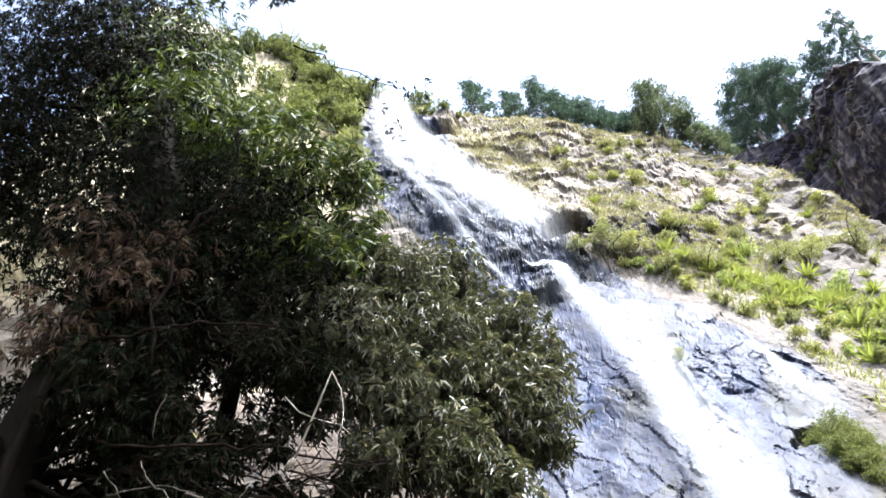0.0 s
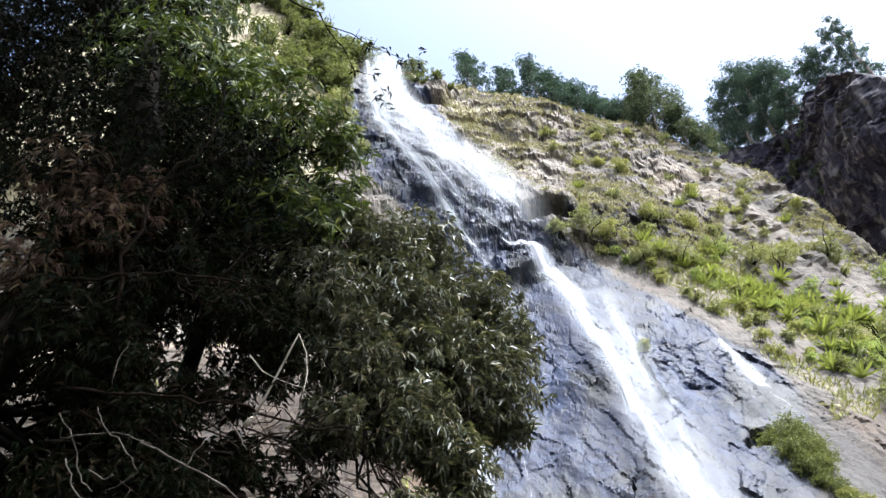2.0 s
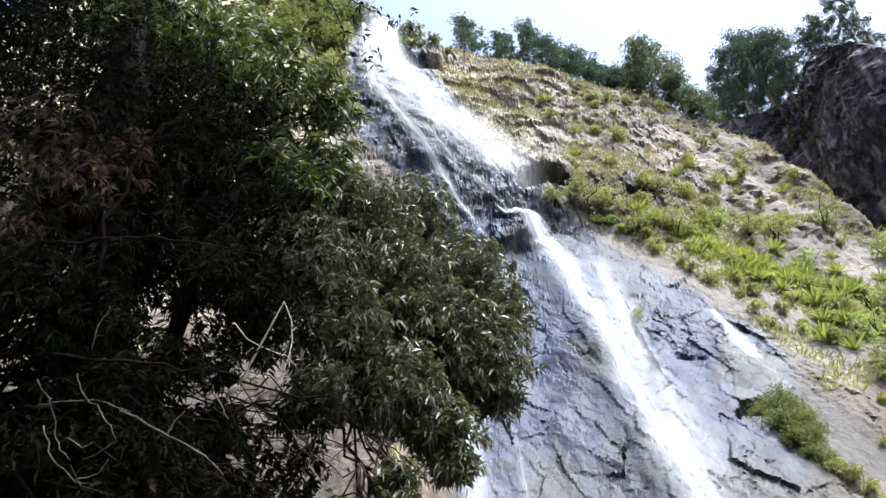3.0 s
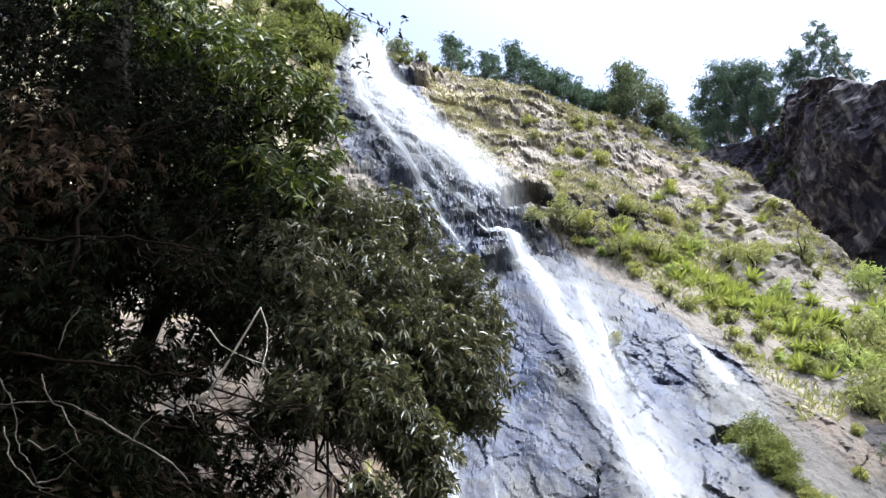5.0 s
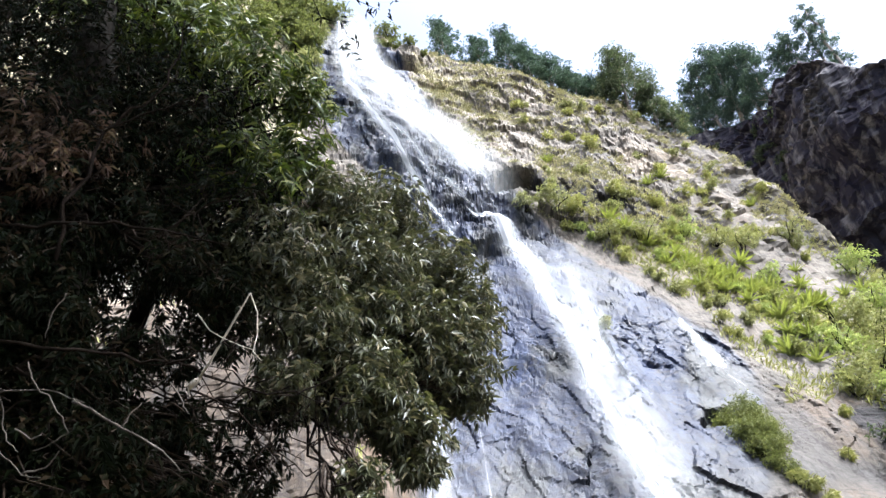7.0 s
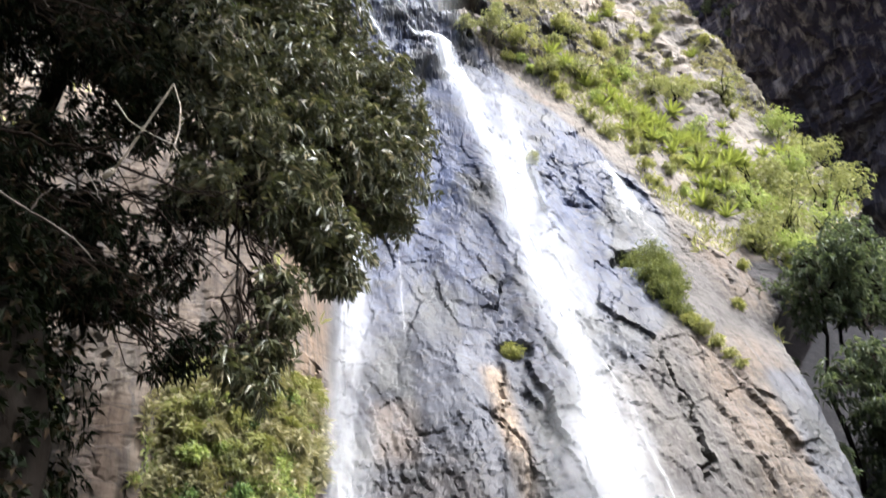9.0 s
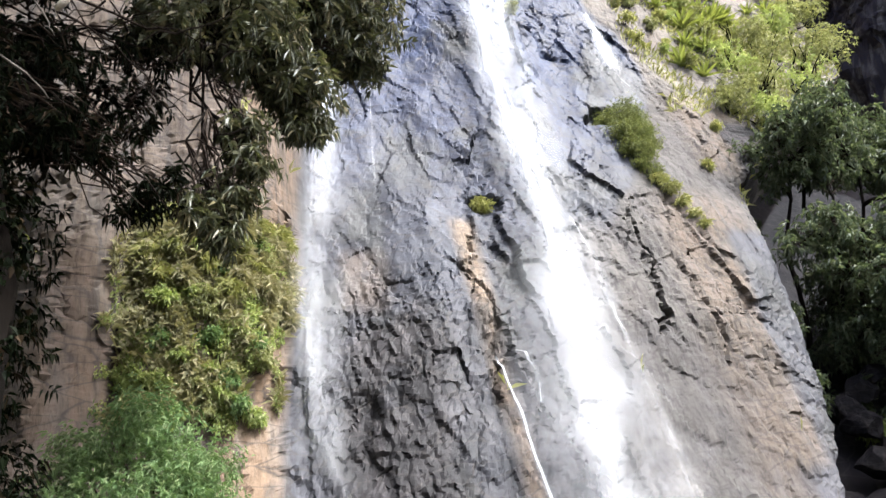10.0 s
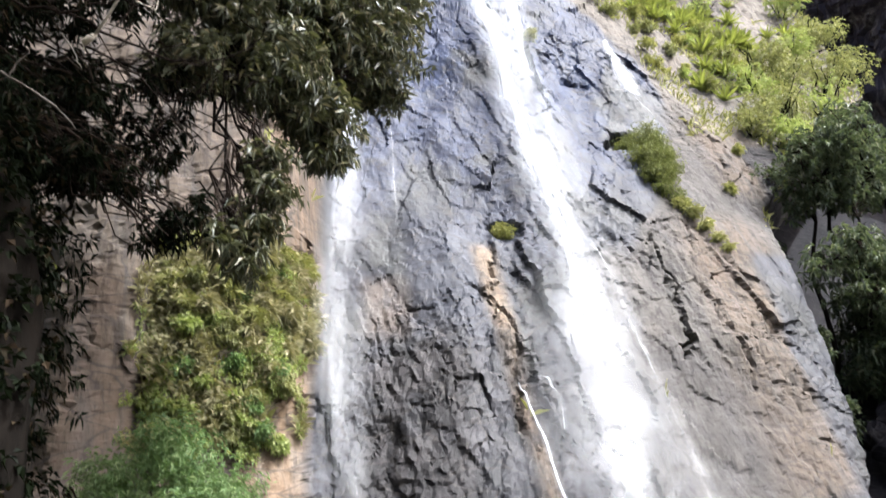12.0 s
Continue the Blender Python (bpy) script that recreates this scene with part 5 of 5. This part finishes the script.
def build_gully_trees():
    rng = np.random.default_rng(29)
    # the four with y under 24 stand out of view, added to shade the boulders
    for x, y, z, r in ((17.8, 26, 9.5, 1.7), (19.6, 23.0, 6.5, 1.8), (20.6, 22.0, 8.6, 2.0), (21.2, 23.4, 5.0, 1.9), (20.8, 21.4, 11.0, 2.0), (19.8, 27, 12.5, 2.2), (21.5, 27.5, 9.5, 2.4), (19.0, 26.5, 6.5, 1.8), (23.5, 28, 14.5, 2.6), (22.5, 27, 6.0, 2.2), (17.2, 27.5, 13.0, 1.5), (25, 28, 10.5, 2.6), (18.4, 27.5, 15.0, 1.8), (18.8, 26.5, 4.8, 1.4), (20.5, 27, 3.6, 1.8), (23.5, 27, 3.4, 2.0), (18.6, 28, 8.2, 1.8), (18.0, 25.8, 3.8, 1.2), (18.4, 25.8, 5.8, 1.3), (18.2, 25.8, 7.6, 1.2), (19.4, 25.8, 4.2, 1.3)):
        clumps = [(*(np.array([x, y, z]) + rng.normal(0, 0.55, 3) * r), r * rng.uniform(0.4, 0.6)) for _ in range(9)]
        trunk = bent((x + 0.3, y + 1.0, float(bank_z(np.array([x + 0.3]), np.array([y + 1.0]))[0]) - 0.2), (x, y, z), rng, 6, 0, 0.03)
        leafy_tree("gully_tree", "dense grey-green tree in the shaded gully", rng, trunk, 0.11, [tuple(p) for p in trunk[2:]], clumps, LEAF_GULLY, BARK, 70, 0.3, 0.1, 6)
    for k in range(46):
        x, y = rng.uniform(17.2, 25), rng.uniform(24.4, 28.5)
        z = float(bank_z(np.array([x]), np.array([y]))[0])
        build_bush(rng, 0, 0, rng.uniform(0.8, 1.5), LEAF_GULLY if rng.random() < 0.85 else LEAF_VINE, "grey-green undergrowth on the gully bank", "undergrowth", 420, 0.26, 0.1).location = (x, y, z)


def build_buttress_plants():
    rng = np.random.default_rng(31)
    for _ in range(46):
        x, z = rng.uniform(-4.5, -1.7), rng.uniform(2.6, 7.5)
        build_bush(rng, x, z, rng.uniform(0.28, 0.52), (LEAF_VINE, LEAF_BUSH, LEAF_FERN)[rng.integers(0, 3)], "yellow-green creeper hanging over the buttress", "creeper", 2500, 0.12, 0.055)
    for _ in range(60):
        x, z = (rng.uniform(-2.6, -1.35), rng.uniform(4.4, 7.9)) if rng.random() < 0.6 else (rng.uniform(-4.8, -2.6), rng.uniform(5.4, 7.9))
        build_bush(rng, x, z, rng.uniform(0.26, 0.45), STRAW if rng.random() < 0.6 else GRASS, "dry grass tuft on the edge of the buttress", "grass_tuft", 1800, 0.3, 0.018)
    for kind, material, label, count, lift in (("creeper_mat", LEAF_VINE, "ragged mat of green creeper leaves on the buttress", 26000, 0.12), ("dry_stalks", STRAW, "straw-coloured dry stalks among the creeper", 22000, 0.1)):
        x, z = rng.uniform(-5.0, -1.4, count), rng.uniform(2.6, 7.8, count)
        edge = 1.1 * rough_noise(x * 1.1, z * 1.1, 97)
        keep = (rough_noise(x * 1.6, z * 1.1, 95 if kind == "creeper_mat" else 99) > 0.03) & (x + edge > -4.8) & (x + edge < -1.55) & (z + edge > 3.0) & (z + edge < 7.5)
        x, z = x[keep], z[keep]
        y = cliff_y(x, z) - lift * rng.uniform(0.2, 2.2, len(x))
        way = rng.normal(0, 0.7, (len(x), 3)) + np.array([0, -0.6, -0.1 if kind == "creeper_mat" else 0.7])
        long, wide = (0.12, 0.05) if kind == "creeper_mat" else (0.35, 0.016)
        data = leaves(kind, rng, np.stack([x, y, z], 1), way, long * rng.uniform(0.5, 1.2, len(x)), wide, material)
        tagged(new(kind, data), label, "creeper" if kind == "creeper_mat" else "grass", kind="stuff")
    shrub = tagged(new("feathery_shrub"), "soft green feathery shrub below the buttress", "shrub")
    shrub.location = (-3.2, 14.0, 0.0)
    stems = [tube(bent((0, 0, -0.2), (rng.normal(0, 0.8), rng.normal(0, 0.5), rng.uniform(1.2, 2.1)), rng, 6), np.linspace(0.03, 0.01, 6), 5) for _ in range(14)]
    tagged(part_of(shrub, "stem_work", mesh_of("stem_work", *joined(stems), BARK)), kind="stuff")
    blobs = [(0.1, 0, 2.6, 0.75), (-0.8, 0, 2.1, 0.7), (0.9, 0, 1.9, 0.7), (0.2, -0.3, 1.6, 0.9), (-0.9, -0.2, 1.2, 0.9), (1.0, -0.2, 1.1, 0.8), (0, -0.3, 0.7, 0.9), (-1.6, 0, 1.0, 0.6)]
    at, way = crown_points(rng, blobs, 700)
    start, ways = rosettes(rng, at, way, 6)
    data = leaves("foliage", rng, start, ways, 0.14 * rng.uniform(0.6, 1.2, len(start)), 0.028, LEAF_FERN, 0.2)
    tagged(part_of(shrub, "foliage", data), kind="stuff")


def build_boulders():
    rng = np.random.default_rng(37)
    for x, y, z, s in ((16.6, 24.5, 2.9, 0.9), (17.6, 24.8, 2.2, 1.2), (16.2, 23.6, 1.6, 1.1), (17.6, 23.6, 1.0, 1.4), (15.7, 22.8, 0.5, 1.2), (18.4, 25.4, 3.4, 1.1), (17.0, 22.4, 0.3, 1.1), (16.9, 24.4, 0.6, 1.5), (15.4, 23.6, 0.4, 1.0), (18.6, 24.6, 1.4, 1.4), (18.2, 26.4, 2.0, 1.8), (16.8, 26.0, 1.2, 1.8), (17.8, 26.6, 3.2, 1.9), (17.2, 25.4, 4.0, 0.9), (18.2, 25.8, 4.6, 1.0), (16.7, 25.2, 3.4, 0.8)):
        bm = bmesh.new()
        bmesh.ops.create_icosphere(bm, subdivisions=3, radius=s)
        seed = rng.uniform(0, 50, 3)
        cuts = [(Vector(unit(rng.normal(0, 1, 3))), rng.uniform(0.35, 0.7) * s) for _ in range(14)]
        for v in bm.verts:
            for normal, reach in cuts:
                over = v.co.dot(normal) - reach
                if over > 0:
                    v.co -= normal * over
            v.co += v.co.normalized() * 0.06 * s * noise.noise(v.co * 2.5 / s + Vector(seed))
            v.co.z *= 0.75
        data = bpy.data.meshes.new("boulder")
        bm.to_mesh(data)
        bm.free()
        data.materials.append(BOULDER_SHADE_TONE)
        ob = tagged(new("boulder", data), "angular boulder at the foot of the slab, darkened in colour for shade", "boulder", "boulders at the cliff foot")
        ob.location = (x, y, z)


def build_dead_branches():
    rng = np.random.default_rng(41)
    snag = tagged(new("dead_branch"), "bare pale forked branch hanging in the tree", "branch")
    main = [(-3.42, 9.4, 7.3), (-3.2, 9.25, 7.55), (-3.0, 9.1, 7.8), (-2.8, 8.95, 8.05), (-2.6, 8.8, 8.3)]
    part_of(snag, "stem", mesh_of("stem", *tube(main, [0.02, 0.018, 0.016, 0.013, 0.009], 7, 0.1, rng), PALE_BARK, True))
    for line in ([(-2.6, 8.8, 8.3), (-2.48, 8.8, 7.95), (-2.46, 8.8, 7.6), (-2.5, 8.8, 7.35), (-2.38, 8.8, 7.2)], [(-3.4, 9.1, 8.25), (-3.2, 9.1, 7.95), (-3.0, 9.1, 7.8), (-2.7, 8.95, 7.55), (-2.5, 8.8, 7.38)],
                 [(-3.42, 9.4, 7.3), (-3.5, 9.4, 7.24), (-3.46, 9.4, 7.12)]):
        part_of(snag, "twig", mesh_of("twig", *tube(line, np.linspace(0.01, 0.006, len(line)), 6, 0.1, rng), PALE_BARK, True))
    stub = [(-3.5, 9.4, 7.26), (-3.42, 9.38, 7.33), (-3.34, 9.36, 7.38)]
    part_of(snag, "stub", mesh_of("stub", *tube(stub, [0.035, 0.045, 0.02], 8, 0.1, rng), PALE_BARK, True))
    roots = tagged(new("hanging_vines"), "tangle of bare looping vines on the dark trunk", "vine")
    lines = [[(-5.44, 8.0, 6.97), (-5.22, 8.0, 6.68), (-5.11, 8.1, 6.34), (-4.93, 8.0, 5.97), (-4.71, 7.9, 5.78)], [(-5.34, 8.0, 6.61), (-4.9, 8.0, 6.6), (-4.6, 8.0, 6.57), (-4.15, 8.0, 6.36)],
             [(-5.0, 8.1, 7.05), (-4.79, 8.0, 6.68), (-4.38, 7.9, 6.21), (-4.25, 8.0, 6.0), (-4.48, 8.0, 5.85), (-4.68, 8.1, 5.87)], [(-4.29, 8.0, 6.39), (-4.0, 8.0, 6.22), (-3.66, 8.0, 5.99), (-3.17, 8.0, 5.67), (-2.98, 8.1, 5.46)],
             [(-5.2, 8.0, 6.31), (-5.0, 8.0, 5.88), (-4.66, 8.0, 5.55), (-4.39, 7.9, 5.45)]]
    lines += [[(-4.87, 8.0, 6.11), (-4.67, 8.0, 5.97), (-4.55, 8.0, 6.01)], [(-4.66, 8.0, 5.57), (-4.47, 8.1, 5.66), (-4.31, 8.0, 5.79)], [(-3.66, 8.0, 5.99), (-3.6, 8.0, 6.16), (-3.49, 8.0, 6.29)],
              [(-3.2, 8.0, 6.52), (-3.04, 8.0, 6.28), (-2.95, 8.0, 6.1)], [(-4.7, 8.0, 7.95), (-4.82, 8.0, 7.56), (-4.82, 8.0, 7.31)]]
    for k, line in enumerate(lines):
        fine = []
        for a, b in zip(line, line[1:]):
            fine += list(bent(a, b, rng, 5, 0, 0.04))[:-1]
        fine.append(np.array(line[-1]))
        r = 0.018 if k == 3 else 0.011
        part_of(roots, "vine", mesh_of("vine", *tube(fine, np.linspace(r, r * 0.5, len(fine)), 6, 0.1, rng), VINE_BARK, True))
    spray = tagged(new("hanging_twig"), "thin twig with a few hanging leaves", "twig")
    line = bent((-2.6, 7.2, 14.6), (-0.6, 7.0, 12.0), rng, 8, 0, 0.03)
    part_of(spray, "stem", mesh_of("stem", *tube(line, np.linspace(0.015, 0.005, 8), 5), BARK, True))
    other = bent(line[3], (-0.95, 7.0, 11.2), rng, 6, 0, 0.03)
    part_of(spray, "stem", mesh_of("stem", *tube(other, np.linspace(0.01, 0.004, 6), 5), BARK, True))
    at = np.concatenate([line[5:], other[3:], rng.normal((-0.5, 7, 12.1), 0.1, (3, 3)), rng.normal((-0.95, 7, 11.2), 0.1, (3, 3))])
    start, ways = rosettes(rng, at, rng.normal(0, 1, at.shape) + np.array([0, 0, -1.0]), 5)
    part_of(spray, "leaves", leaves("leaves", rng, start, ways, 0.13, 0.04, LEAF_SHADE_TONE))


build_slope_grass()
build_dry_tufts()
build_agaves()
build_slope_bushes()
build_left_hill()
build_fall_shrubs()
build_flank_shrubs()
build_skyline()
build_gully_trees()
build_buttress_plants()
build_boulders()
build_dead_branches()
